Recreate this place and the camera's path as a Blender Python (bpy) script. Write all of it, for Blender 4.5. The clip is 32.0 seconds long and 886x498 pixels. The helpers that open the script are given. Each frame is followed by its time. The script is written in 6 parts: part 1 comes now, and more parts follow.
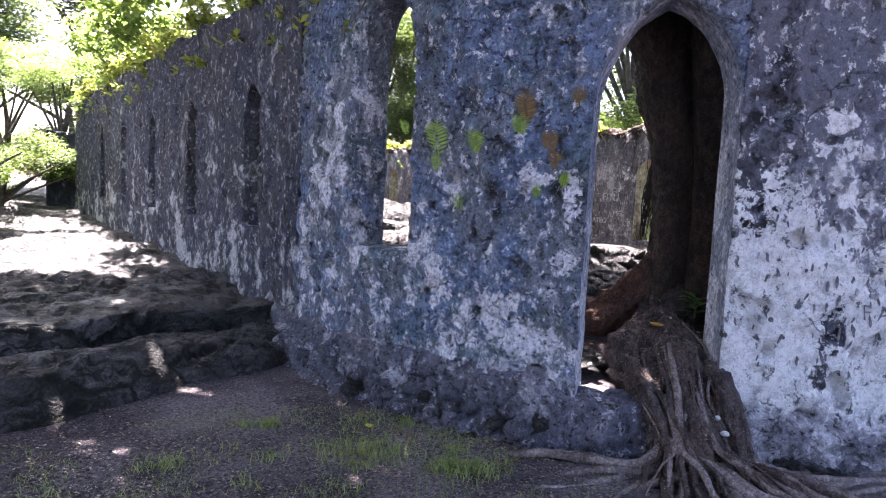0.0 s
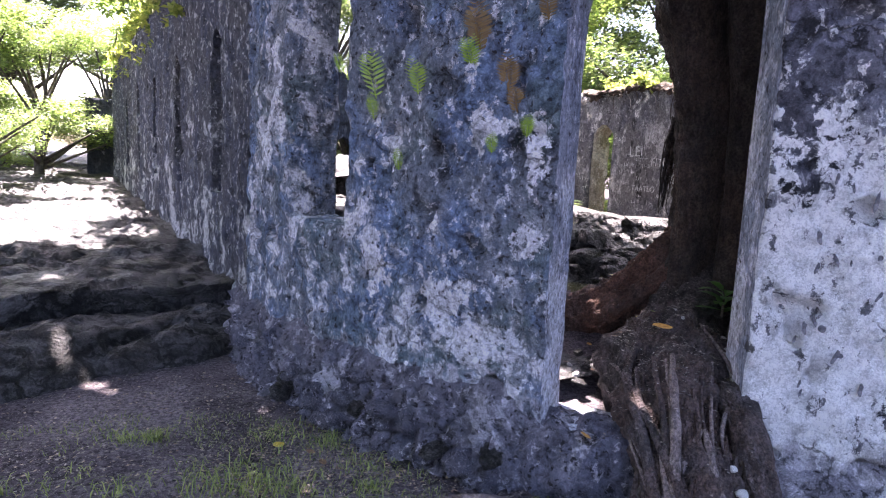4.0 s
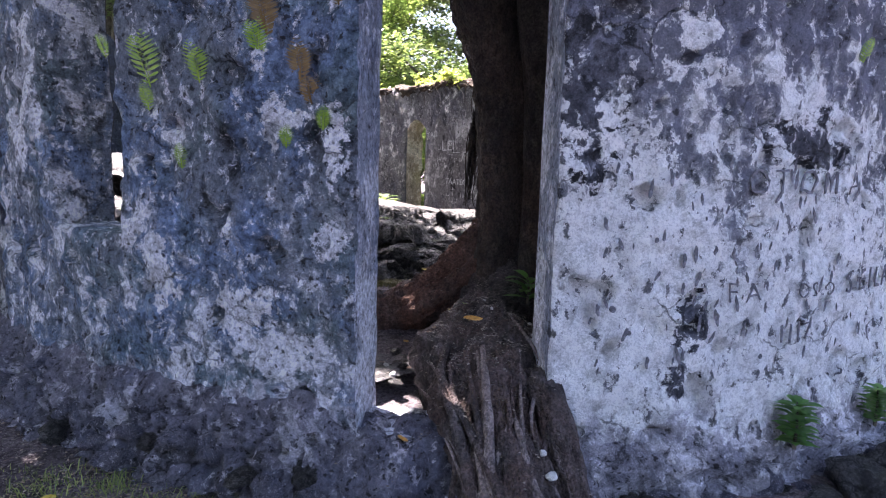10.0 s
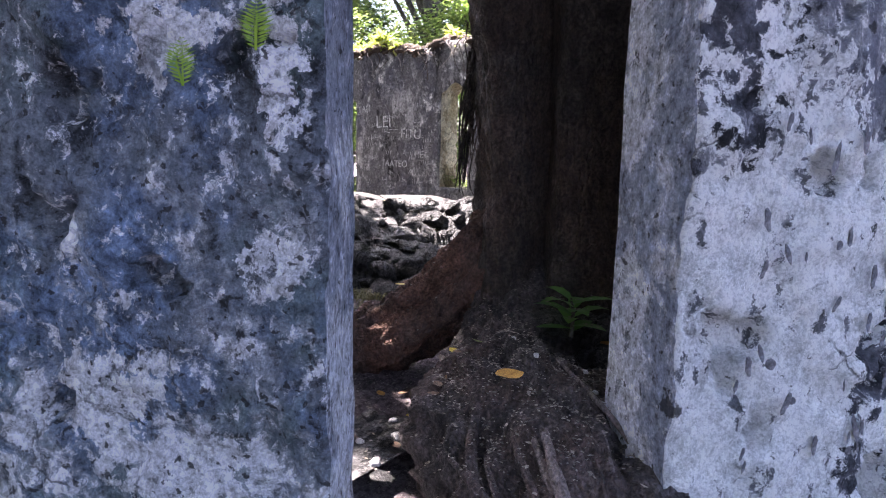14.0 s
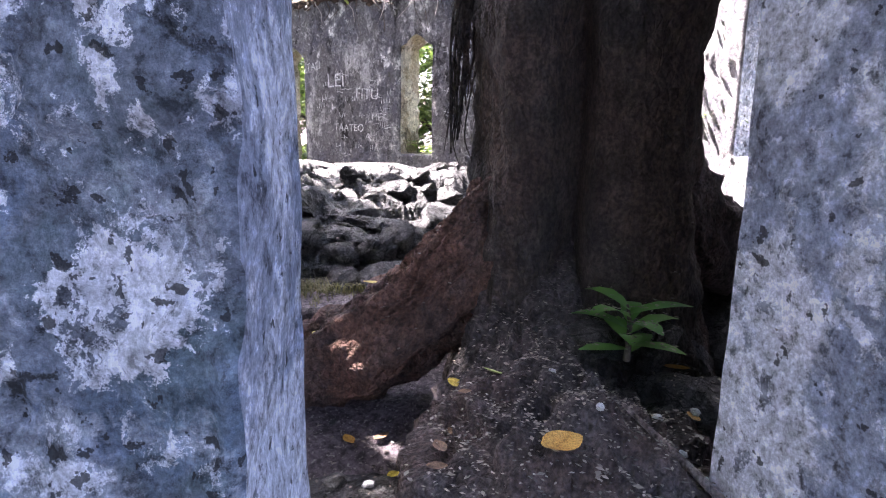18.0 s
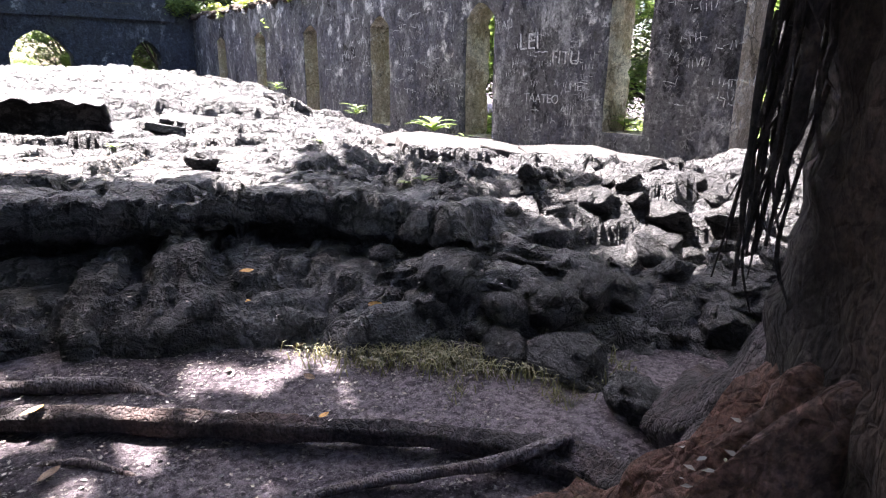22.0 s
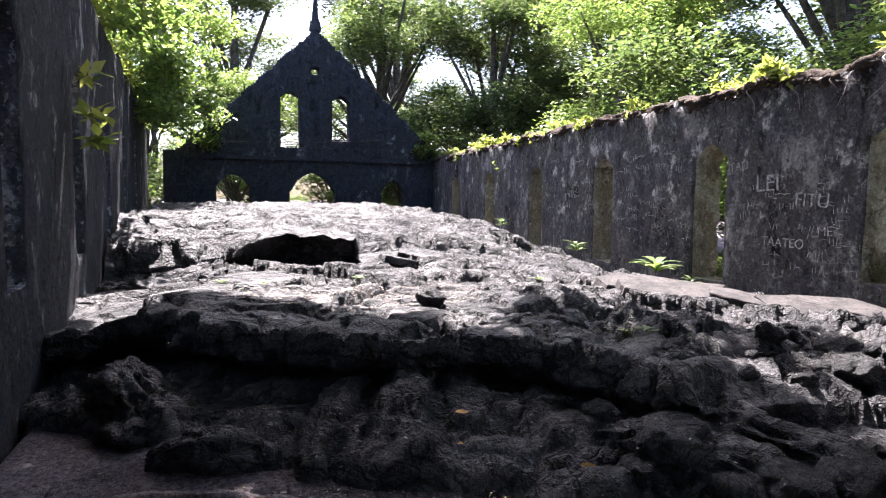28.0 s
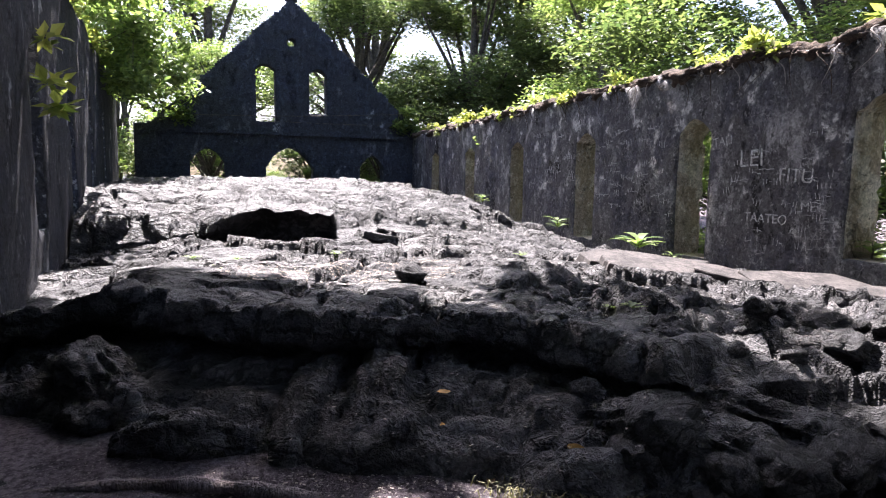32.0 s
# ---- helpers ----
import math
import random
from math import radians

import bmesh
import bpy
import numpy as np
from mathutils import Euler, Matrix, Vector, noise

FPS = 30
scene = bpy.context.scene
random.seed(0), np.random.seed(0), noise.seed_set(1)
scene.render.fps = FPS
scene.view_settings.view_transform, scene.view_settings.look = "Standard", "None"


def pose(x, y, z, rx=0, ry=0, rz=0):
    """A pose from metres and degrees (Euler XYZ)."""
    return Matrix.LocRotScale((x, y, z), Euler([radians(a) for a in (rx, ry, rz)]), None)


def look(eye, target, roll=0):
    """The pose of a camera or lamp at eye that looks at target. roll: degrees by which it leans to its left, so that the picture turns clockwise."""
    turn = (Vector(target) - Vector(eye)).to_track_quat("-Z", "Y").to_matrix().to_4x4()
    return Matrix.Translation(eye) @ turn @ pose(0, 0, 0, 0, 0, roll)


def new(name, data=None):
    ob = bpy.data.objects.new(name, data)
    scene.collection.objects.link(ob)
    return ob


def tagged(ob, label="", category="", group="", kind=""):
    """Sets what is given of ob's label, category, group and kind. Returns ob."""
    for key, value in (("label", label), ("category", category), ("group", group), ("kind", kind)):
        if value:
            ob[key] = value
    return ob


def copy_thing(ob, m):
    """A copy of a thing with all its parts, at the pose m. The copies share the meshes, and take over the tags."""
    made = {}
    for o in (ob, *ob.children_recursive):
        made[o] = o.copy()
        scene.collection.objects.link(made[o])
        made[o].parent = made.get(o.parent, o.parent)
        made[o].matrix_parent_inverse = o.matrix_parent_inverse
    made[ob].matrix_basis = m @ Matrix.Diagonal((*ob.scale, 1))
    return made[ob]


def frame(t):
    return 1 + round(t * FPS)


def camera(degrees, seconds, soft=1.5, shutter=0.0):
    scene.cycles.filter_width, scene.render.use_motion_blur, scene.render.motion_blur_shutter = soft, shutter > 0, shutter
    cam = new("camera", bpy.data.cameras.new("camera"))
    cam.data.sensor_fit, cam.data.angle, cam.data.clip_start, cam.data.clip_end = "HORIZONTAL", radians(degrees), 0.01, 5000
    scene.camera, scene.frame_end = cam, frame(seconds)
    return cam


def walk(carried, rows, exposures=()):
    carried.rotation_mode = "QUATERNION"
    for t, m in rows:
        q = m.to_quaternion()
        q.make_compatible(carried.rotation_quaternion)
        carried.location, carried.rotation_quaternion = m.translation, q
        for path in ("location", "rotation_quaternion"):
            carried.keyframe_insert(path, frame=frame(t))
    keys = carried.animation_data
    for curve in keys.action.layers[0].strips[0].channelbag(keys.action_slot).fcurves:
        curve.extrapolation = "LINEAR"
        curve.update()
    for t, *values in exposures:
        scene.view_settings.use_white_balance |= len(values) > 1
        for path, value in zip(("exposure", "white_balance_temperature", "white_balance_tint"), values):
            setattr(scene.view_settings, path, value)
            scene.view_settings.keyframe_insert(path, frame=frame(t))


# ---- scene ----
cam = camera(71.05, 32.0, soft=1.15)
PATH = [
    (0, -0.309, 0.535, 1.496, -33.99, -5.01, -2.77),
    (0.5, -0.261, 0.524, 1.483, -35.72, -5.45, -2.63),
    (1, -0.091, 0.458, 1.480, -37.14, -6.13, -2.84),
    (1.5, 0.084, 0.411, 1.477, -37.47, -6.78, -3.08),
    (2, 0.286, 0.568, 1.459, -37.83, -7.12, -2.83),
    (2.5, 0.468, 0.774, 1.475, -38.98, -7.95, -2.75),
    (3, 0.738, 0.887, 1.441, -36.03, -8.30, -1.84),
    (3.5, 0.987, 0.955, 1.448, -31.43, -8.59, -2.20),
    (4, 1.197, 1.138, 1.431, -27.53, -7.96, -2.74),
    (4.5, 1.293, 1.217, 1.452, -25.11, -6.78, -1.39),
    (6.5, 1.272, 1.269, 1.426, -21.02, -6.73, -1.95),
    (7, 1.340, 1.246, 1.408, -29.95, -7.79, -1.52),
    (7.5, 1.393, 1.212, 1.413, -35.07, -7.81, -1.17),
    (8, 1.411, 1.217, 1.419, -38.42, -7.58, -1.13),
    (8.5, 1.417, 1.200, 1.423, -41.72, -7.51, -1.09),
    (9, 1.408, 1.205, 1.443, -44.74, -7.74, -1.77),
    (9.5, 1.411, 1.211, 1.433, -44.42, -7.55, -1.89),
    (10, 1.421, 1.235, 1.429, -43.75, -7.69, -1.69),
    (10.5, 1.506, 1.323, 1.395, -43.43, -8.85, -1.52),
    (11, 1.754, 1.499, 1.389, -40.04, -8.54, -1.50),
    (11.5, 1.890, 1.690, 1.358, -40.57, -8.95, -1.57),
    (12, 1.920, 2.011, 1.356, -46.02, -7.86, -0.35),
    (12.5, 1.994, 2.195, 1.342, -47.81, -9.86, -0.61),
    (13, 2.143, 2.413, 1.315, -49.31, -8.75, -0.75),
    (13.5, 2.239, 2.558, 1.325, -50.44, -9.35, -0.98),
    (15.5, 2.250, 2.836, 1.331, -55.60, -6.78, -1.81),
    (16, 2.372, 2.901, 1.299, -54.74, -9.71, -1.16),
    (16.5, 2.539, 2.957, 1.300, -51.50, -10.27, -1.73),
    (17, 2.685, 3.094, 1.265, -52.22, -10.93, -1.89),
    (17.5, 2.829, 3.285, 1.253, -56.12, -10.75, 0.03),
    (18, 2.937, 3.361, 1.234, -55.92, -11.70, -0.77),
    (18.5, 3.125, 3.431, 1.221, -52.89, -11.88, -0.57),
    (19, 3.252, 3.499, 1.207, -51.43, -13.26, -1.33),
    (19.5, 3.440, 3.675, 1.208, -51.14, -12.48, -1.05),
    (20, 3.554, 3.788, 1.240, -49.04, -12.52, -0.97),
    (20.5, 3.798, 3.930, 1.223, -45.04, -11.89, -0.51),
    (21, 4.018, 4.080, 1.373, -39.89, -16.59, 0.30),
    (21.5, 4.064, 4.176, 1.433, -39.00, -16.34, -0.25),
    (22, 4.091, 4.296, 1.437, -38.10, -15.98, -0.51),
    (22.5, 4.117, 4.316, 1.459, -36.12, -14.94, -0.54),
    (23, 4.129, 4.308, 1.485, -34.20, -13.37, -0.52),
    (23.5, 4.125, 4.302, 1.497, -33.50, -12.37, -0.68),
    (24, 4.117, 4.296, 1.516, -33.11, -10.87, -0.36),
    (24.5, 4.106, 4.290, 1.540, -32.60, -9.42, -0.39),
    (25, 4.090, 4.269, 1.563, -31.98, -7.75, -0.39),
    (25.5, 4.086, 4.260, 1.566, -31.07, -6.32, 0.15),
    (26, 4.093, 4.279, 1.558, -28.06, -5.56, 0.05),
    (26.5, 4.068, 4.267, 1.575, -25.19, -5.10, -0.19),
    (28.5, 4.065, 4.309, 1.560, -17.14, -4.33, -0.72),
    (29, 4.054, 4.305, 1.562, -16.87, -4.21, -0.73),
    (29.5, 4.063, 4.304, 1.557, -17.21, -4.38, -0.77),
    (30, 4.074, 4.301, 1.544, -17.18, -4.95, -0.68),
    (30.5, 4.091, 4.301, 1.537, -16.84, -5.35, -0.32),
    (31, 4.112, 4.379, 1.526, -17.36, -6.30, -0.67),
    (31.5, 4.128, 4.443, 1.527, -18.12, -6.43, -1.27),
    (32, 4.114, 4.470, 1.522, -20.14, -6.50, -0.88),
]
walk(cam, [(t, pose(x, y, z, 90 + pitch, roll, yaw)) for t, x, y, z, yaw, pitch, roll in PATH],
     exposures=[(0.0, 3.70, 6400, 27), (2.0, 4.03, 6450, 30), (4.0, 3.88, 6400, 30), (7.0, 3.62, 6420, 27), (9.0, 3.68, 6400, 26), (13.5, 3.82, 6420, 26), (16.0, 4.27, 6250, 24), (18.0, 4.62, 6250, 26), (19.0, 4.65, 6250, 26), (20.0, 4.75, 6250, 25), (21.0, 4.20, 6250, 21), (23.0, 3.80, 6200, 22), (24.0, 3.58, 6200, 22), (26.0, 3.10, 6200, 22), (29.0, 2.84, 6150, 22), (32.0, 2.85, 6150, 22)])

# ---- world and sun ----
SUN_AZ, SUN_EL = radians(0.5), radians(58.0)      # azimuth from +Y towards +X
sun_dir = Vector((math.sin(SUN_AZ) * math.cos(SUN_EL), math.cos(SUN_AZ) * math.cos(SUN_EL), math.sin(SUN_EL)))
world = bpy.data.worlds.new("world")
scene.world = world
world.use_nodes = True
wt = world.node_tree
sky = wt.nodes.new("ShaderNodeTexSky")
sky.sky_type = "NISHITA"
sky.sun_disc = False
sky.sun_elevation = SUN_EL
sky.sun_rotation = SUN_AZ
sky.dust_density = 3.0
sky.air_density = 1.0
wt.nodes["Background"].inputs["Strength"].default_value = 0.065
wt.links.new(sky.outputs[0], wt.nodes["Background"].inputs["Color"])
sun = new("sun", bpy.data.lights.new("sun", "SUN"))
sun.data.energy = 5.0
sun.data.angle = radians(0.53)
sun.data.color = (1.0, 0.95, 0.86)
sun.matrix_world = look(sun_dir * 60, (0, 0, 0))


# ---- materials ----
class Mat:
    """A node material with small helpers."""

    def __init__(self, name, rough=0.85, spec=0.3):
        self.m = bpy.data.materials.new(name)
        self.m.use_nodes = True
        self.t = self.m.node_tree
        self.b = self.t.nodes["Principled BSDF"]
        self.b.inputs["Roughness"].default_value = rough
        self.b.inputs["Specular IOR Level"].default_value = spec
        self.co = self.n("ShaderNodeTexCoord").outputs["Object"]

    def n(self, kind, **kw):
        nd = self.t.nodes.new(kind)
        for k, v in kw.items():
            nd.inputs[k].default_value = v
        return nd

    def link(self, a, b):
        self.t.links.new(a, b)

    def scaled(self, sx, sy, sz, off=0.0):
        mp = self.n("ShaderNodeMapping")
        mp.inputs["Scale"].default_value = (sx, sy, sz)
        mp.inputs["Location"].default_value = (off, off * 0.7, off * 1.3)
        self.link(self.co, mp.inputs["Vector"])
        return mp.outputs[0]

    def noise(self, scale, detail=6, rough=0.6, vec=None, dist=0.0):
        nd = self.n("ShaderNodeTexNoise", Scale=scale, Detail=detail, Roughness=rough, Distortion=dist)
        self.link(vec or self.co, nd.inputs["Vector"])
        return nd.outputs["Fac"]

    def voronoi(self, scale, feature="F1", vec=None):
        nd = self.n("ShaderNodeTexVoronoi", Scale=scale)
        nd.feature = feature
        self.link(vec or self.co, nd.inputs["Vector"])
        return nd.outputs["Distance"]

    def ramp(self, fac, *stops):
        nd = self.n("ShaderNodeValToRGB")
        el = nd.color_ramp.elements
        while len(el) < len(stops):
            el.new(0.5)
        for e, (p, c) in zip(el, stops):
            e.position = p
            e.color = (*c, 1) if len(c) == 3 else (c[0], c[0], c[0], 1)
        self.link(fac, nd.inputs[0])
        return nd.outputs[0]

    def mix(self, fac, a, b, mode="MIX"):
        nd = self.n("ShaderNodeMix")
        nd.data_type = "RGBA"
        nd.blend_type = mode
        for v, key in ((fac, 0), (a, 6), (b, 7)):
            if isinstance(v, (int, float)):
                nd.inputs[key].default_value = v if key == 0 else (v, v, v, 1)
            elif isinstance(v, tuple):
                nd.inputs[key].default_value = (*v, 1)
            else:
                self.link(v, nd.inputs[key])
        return nd.outputs[2]

    def mathn(self, op, a, b=0.5):
        nd = self.n("ShaderNodeMath")
        nd.operation = op
        for i, v in enumerate((a, b)):
            if isinstance(v, (int, float)):
                nd.inputs[i].default_value = v
            else:
                self.link(v, nd.inputs[i])
        return nd.outputs[0]

    def axis(self, k):
        nd = self.n("ShaderNodeSeparateXYZ")
        self.link(self.co, nd.inputs[0])
        return nd.outputs[k]

    def colour(self, c):
        if isinstance(c, tuple):
            self.b.inputs["Base Color"].default_value = (*c, 1)
        else:
            self.link(c, self.b.inputs["Base Color"])
        return self

    def bump(self, height, strength=0.5, dist=0.02):
        nd = self.n("ShaderNodeBump", Strength=strength, Distance=dist)
        self.link(height, nd.inputs["Height"])
        self.link(nd.outputs[0], self.b.inputs["Normal"])
        return self


def plaster(name, white=0.5, dark=(0.05, 0.052, 0.062), mid_c=(0.17, 0.18, 0.21), pale=(0.62, 0.62, 0.66), blue=(0.09, 0.12, 0.2), blues=0.5,
            low=0.0, moss=0.0, scratch=0.0, streaky=0.35, patches=(), teal=0.0, chips=0.35, bare=None, pocks=1.0, scabs=0.85, seams=0.7, spread=1.0, grime=0.55):
    """Old lime plaster in coats: a crusty weathered skin, blue-grey wash, pale lime with ragged edges, pocks and chips down to the rubble.
    low: how much more of the pale coat is left on the lower part of the wall; bare: height under which the lime is worn to grey render."""
    w = Mat(name, 0.93, 0.12)
    # ragged coordinates for every edge
    ragn = w.n("ShaderNodeTexNoise", Scale=9.0, Detail=6.0, Roughness=0.7)
    w.link(w.co, ragn.inputs["Vector"])
    ragged = w.n("ShaderNodeVectorMath")
    ragged.operation = "MULTIPLY_ADD"
    w.link(ragn.outputs["Color"], ragged.inputs[0])
    ragged.inputs[1].default_value = (0.14, 0.14, 0.14)
    w.link(w.co, ragged.inputs[2])

    def rag(sx, sy, sz, off):
        mp = w.n("ShaderNodeMapping")
        mp.inputs["Scale"].default_value = (sx, sy, sz)
        mp.inputs["Location"].default_value = (off, off * 0.7, off * 1.3)
        w.link(ragged.outputs[0], mp.inputs["Vector"])
        return mp.outputs[0]

    big = w.noise(0.8, 6, 0.62, w.scaled(1, 1, 0.8, 2))
    tone = w.noise(2.6, 12, 0.74, rag(1.0, 1.0, streaky, 1))
    flake = w.noise(3.6, 12, 0.66, rag(1, 1, 0.8, 5))
    crust = w.noise(26, 8, 0.74)
    crumb = w.noise(95, 5, 0.75)
    lumps = w.noise(8, 8, 0.66, rag(1, 1, 1, 4))
    skin = w.ramp(w.mathn("ADD", w.mathn("MULTIPLY", tone, 0.7), w.mathn("MULTIPLY", big, 0.3)),
                  (0.5 - 0.11 / spread, dark), (0.5 - 0.03 / spread, mid_c), (0.5 + 0.05 / spread, tuple(0.8 * q for q in mid_c)), (0.5 + 0.13 / spread, tuple(0.45 * p + 0.55 * q for p, q in zip(pale, mid_c))))
    bl = w.ramp(w.noise(1.2, 8, 0.7, rag(1, 1, 0.7, 7)), (0.45, (0.0,)), (0.55, (blues,)))
    skin = w.mix(bl, skin, w.ramp(lumps, (0.38, tuple(q * 0.5 for q in blue)), (0.62, tuple(q * 1.6 for q in blue))))
    if teal:
        tl = w.ramp(w.noise(1.6, 6, 0.65, rag(1, 1, 0.9, 27)), (0.52, (0.0,)), (0.6, (teal,)))
        skin = w.mix(tl, skin, w.ramp(lumps, (0.4, (0.045, 0.075, 0.085)), (0.6, (0.2, 0.27, 0.29))))
    # pale coat, and a thin half-worn rim round it
    z = w.axis(2)
    drop = w.mathn("MULTIPLY", w.mathn("SUBTRACT", 1.35, z), low)
    grow = w.mathn("ADD", w.mathn("ADD", w.mathn("MULTIPLY", flake, 0.75), w.mathn("MULTIPLY", big, 0.45)), drop)
    thr = 0.74 - 0.3 * white
    mask = w.ramp(grow, (thr, (0.0,)), (thr + 0.012, (1.0,)))
    thin = w.ramp(grow, (thr - 0.045, (0.0,)), (thr, (0.55,)))
    palec = w.ramp(lumps, (0.36, tuple(q * 0.66 for q in pale)), (0.47, tuple(q * 0.93 for q in pale)), (0.6, pale))
    c = w.mix(thin, skin, tuple(0.45 * p + 0.55 * q for p, q in zip(pale, mid_c)))
    c = w.mix(mask, c, palec)
    # single large patches, (place, half width, half height, pale or dark)
    for (px, py, pz), pw, ph, tone_ in patches:
        mp = w.n("ShaderNodeMapping")
        mp.inputs["Location"].default_value = (-px / pw, -py / pw, -pz / ph)
        mp.inputs["Scale"].default_value = (1 / pw, 1 / pw, 1 / ph)
        w.link(w.co, mp.inputs["Vector"])
        ln = w.n("ShaderNodeVectorMath")
        ln.operation = "LENGTH"
        w.link(mp.outputs[0], ln.inputs[0])
        edge = w.mathn("ADD", ln.outputs["Value"], w.mathn("ADD", w.mathn("MULTIPLY", w.mathn("SUBTRACT", flake, 0.5), 4.0), w.mathn("MULTIPLY", w.mathn("SUBTRACT", lumps, 0.5), 4.0)))
        m_ = w.ramp(w.mathn("MULTIPLY", edge, 0.5), (0.47, (1.0,)), (0.49, (0.0,)))
        c = w.mix(m_, c, palec if tone_ else w.ramp(lumps, (0.4, dark), (0.6, tuple(q * 0.8 for q in mid_c))))
    if bare is not None:
        worn = w.ramp(w.mathn("SUBTRACT", bare, w.mathn("ADD", z, w.mathn("MULTIPLY", w.mathn("SUBTRACT", flake, 0.5), 1.6))), (0.0, (0.0,)), (0.12, (0.85,)))
        c = w.mix(worn, c, w.ramp(lumps, (0.36, (0.2, 0.19, 0.22)), (0.5, (0.46, 0.44, 0.5)), (0.64, (0.66, 0.64, 0.7))))
    # small scabs of lime
    scab = w.ramp(w.noise(13, 10, 0.72, rag(1, 1, 0.7, 9)), (0.59 - 0.02 * (scabs > 0.5), (0.0,)), (0.615 - 0.02 * (scabs > 0.5), (scabs,)))
    c = w.mix(scab, c, palec)
    # crust: every coat is pocked and grimy
    c = w.mix(grime, c, w.ramp(crust, (0.37, (0.1,)), (0.44, (0.75,)), (0.52, (1.05,)), (0.64, (1.8,))), "MULTIPLY")
    c = w.mix(0.4, c, w.ramp(crumb, (0.38, (0.4,)), (0.5, (1.0,)), (0.62, (1.6,))), "MULTIPLY")
    # chips, taller than wide, where tools and weather have struck through
    chip = w.ramp(w.noise(11, 9, 0.66, rag(1, 1, 0.5, 19)), (0.40, (1.0,)), (0.415, (0.0,)))
    chip = w.mathn("MULTIPLY", chip, w.ramp(w.noise(2.1, 5, 0.6, w.scaled(1, 1, 1, 23)), (0.52 - 0.2 * chips, (0.0,)), (0.6 - 0.2 * chips, (0.9,))))
    c = w.mix(chip, c, w.ramp(crust, (0.4, dark), (0.6, tuple(q * 0.9 for q in mid_c))))
    # round pocks and hollows, the shade in them put into a dark colour
    vo = w.n("ShaderNodeTexVoronoi", Scale=27.0)
    w.link(ragged.outputs[0], vo.inputs["Vector"])
    sel = w.n("ShaderNodeSeparateXYZ")
    w.link(vo.outputs["Color"], sel.inputs[0])
    size = w.mathn("MULTIPLY", w.mathn("SUBTRACT", sel.outputs[0], 1.0 - 0.4 * pocks), 0.85)
    pits = w.ramp(w.mathn("SUBTRACT", size, vo.outputs["Distance"]), (0.0, (0.0,)), (0.03, (1.0,)))
    hollow = w.ramp(w.noise(5.0, 6, 0.6, rag(1, 1, 1.3, 3)), (0.3, (1.0,)), (0.325, (0.0,)))
    pits = w.mathn("MAXIMUM", pits, hollow)
    c = w.mix(w.mathn("MULTIPLY", pits, 0.85), c, (0.03, 0.028, 0.03))
    # fissures along the courses of the rubble beneath
    seam = w.voronoi(2.6, "DISTANCE_TO_EDGE", rag(1.0, 1.0, 1.7, 31))
    open_ = w.ramp(w.noise(1.9, 4, 0.6, w.scaled(1, 1, 1, 33)), (0.53, (0.0,)), (0.6, (1.0,)))
    seam = w.mathn("MULTIPLY", w.ramp(seam, (0.006, (1.0,)), (0.03, (0.0,))), open_)
    c = w.mix(w.mathn("MULTIPLY", seam, seams), c, (0.035, 0.034, 0.036))
    if moss:
        c = w.mix(w.ramp(w.noise(2.2, 9, 0.75, rag(1, 1, 1, 11)), (0.58, (0.0,)), (0.7, (moss,))), c, (0.06, 0.055, 0.02))
    if scratch:
        vs_ = w.n("ShaderNodeTexVoronoi", Scale=11.0)
        vs_.feature = "DISTANCE_TO_EDGE"
        w.link(rag(1, 1, 1, 37), vs_.inputs["Vector"])
        line = w.ramp(vs_.outputs["Distance"], (0.012, (1.0,)), (0.04, (0.0,)))
        where = w.ramp(w.noise(2.6, 6, 0.7, w.scaled(1, 1, 1, 5)), (0.5, (0.0,)), (0.62, (scratch,)))
        c = w.mix(w.mathn("MULTIPLY", line, where), c, (0.42, 0.41, 0.4))
    w.colour(c)
    h = w.mathn("ADD", w.mathn("MULTIPLY", lumps, 0.55), w.mathn("ADD", w.mathn("MULTIPLY", crust, 0.6), w.mathn("MULTIPLY", crumb, 0.2)))
    h = w.mathn("ADD", w.mathn("SUBTRACT", h, w.mathn("MULTIPLY", pits, 0.6)), w.mathn("MULTIPLY", mask, 0.1))
    h = w.mathn("SUBTRACT", w.mathn("SUBTRACT", h, w.mathn("MULTIPLY", chip, 0.25)), w.mathn("MULTIPLY", seam, 0.7 * seams))
    w.bump(h, 1.0, 0.1)
    return w.m


PATCH_L = [((3.21, 4.4, 1.65), 0.16, 0.1, 1), ((3.05, 4.66, 0.53), 0.2, 0.16, 1), ((2.8, 5.2, 0.72), 0.12, 0.24, 1), ((3.2, 4.42, 0.3), 0.22, 0.12, 1), ((2.86, 5.06, 1.55), 0.06, 0.14, 1),
           ((3.39, 4.14, 1.52), 0.05, 0.14, 1), ((3.36, 4.19, 0.98), 0.1, 0.08, 1)]
PATCH_R = [((4.85, 2.78, 2.2), 0.14, 0.1, 1), ((4.89, 2.76, 1.98), 0.18, 0.07, 1), ((4.92, 2.74, 0.55), 0.13, 0.2, 0), ((4.87, 2.77, 0.26), 0.08, 0.12, 0), ((4.55, 2.98, 1.05), 0.25, 0.5, 1),
           ((4.3, 3.15, 1.85), 0.2, 0.35, 0), ((5.9, 2.33, 0.45), 0.5, 0.3, 1), ((5.6, 2.42, 1.62), 0.3, 0.18, 0)]
MAT_APSE = plaster("weathered_plaster_apse", 0.2, (0.025, 0.028, 0.036), (0.2, 0.225, 0.275), (0.86, 0.86, 0.94), (0.15, 0.21, 0.34), 0.85, 0.03, streaky=0.75, patches=PATCH_L, teal=0.6, chips=0.3, bare=0.0, pocks=1.2, grime=0.72)
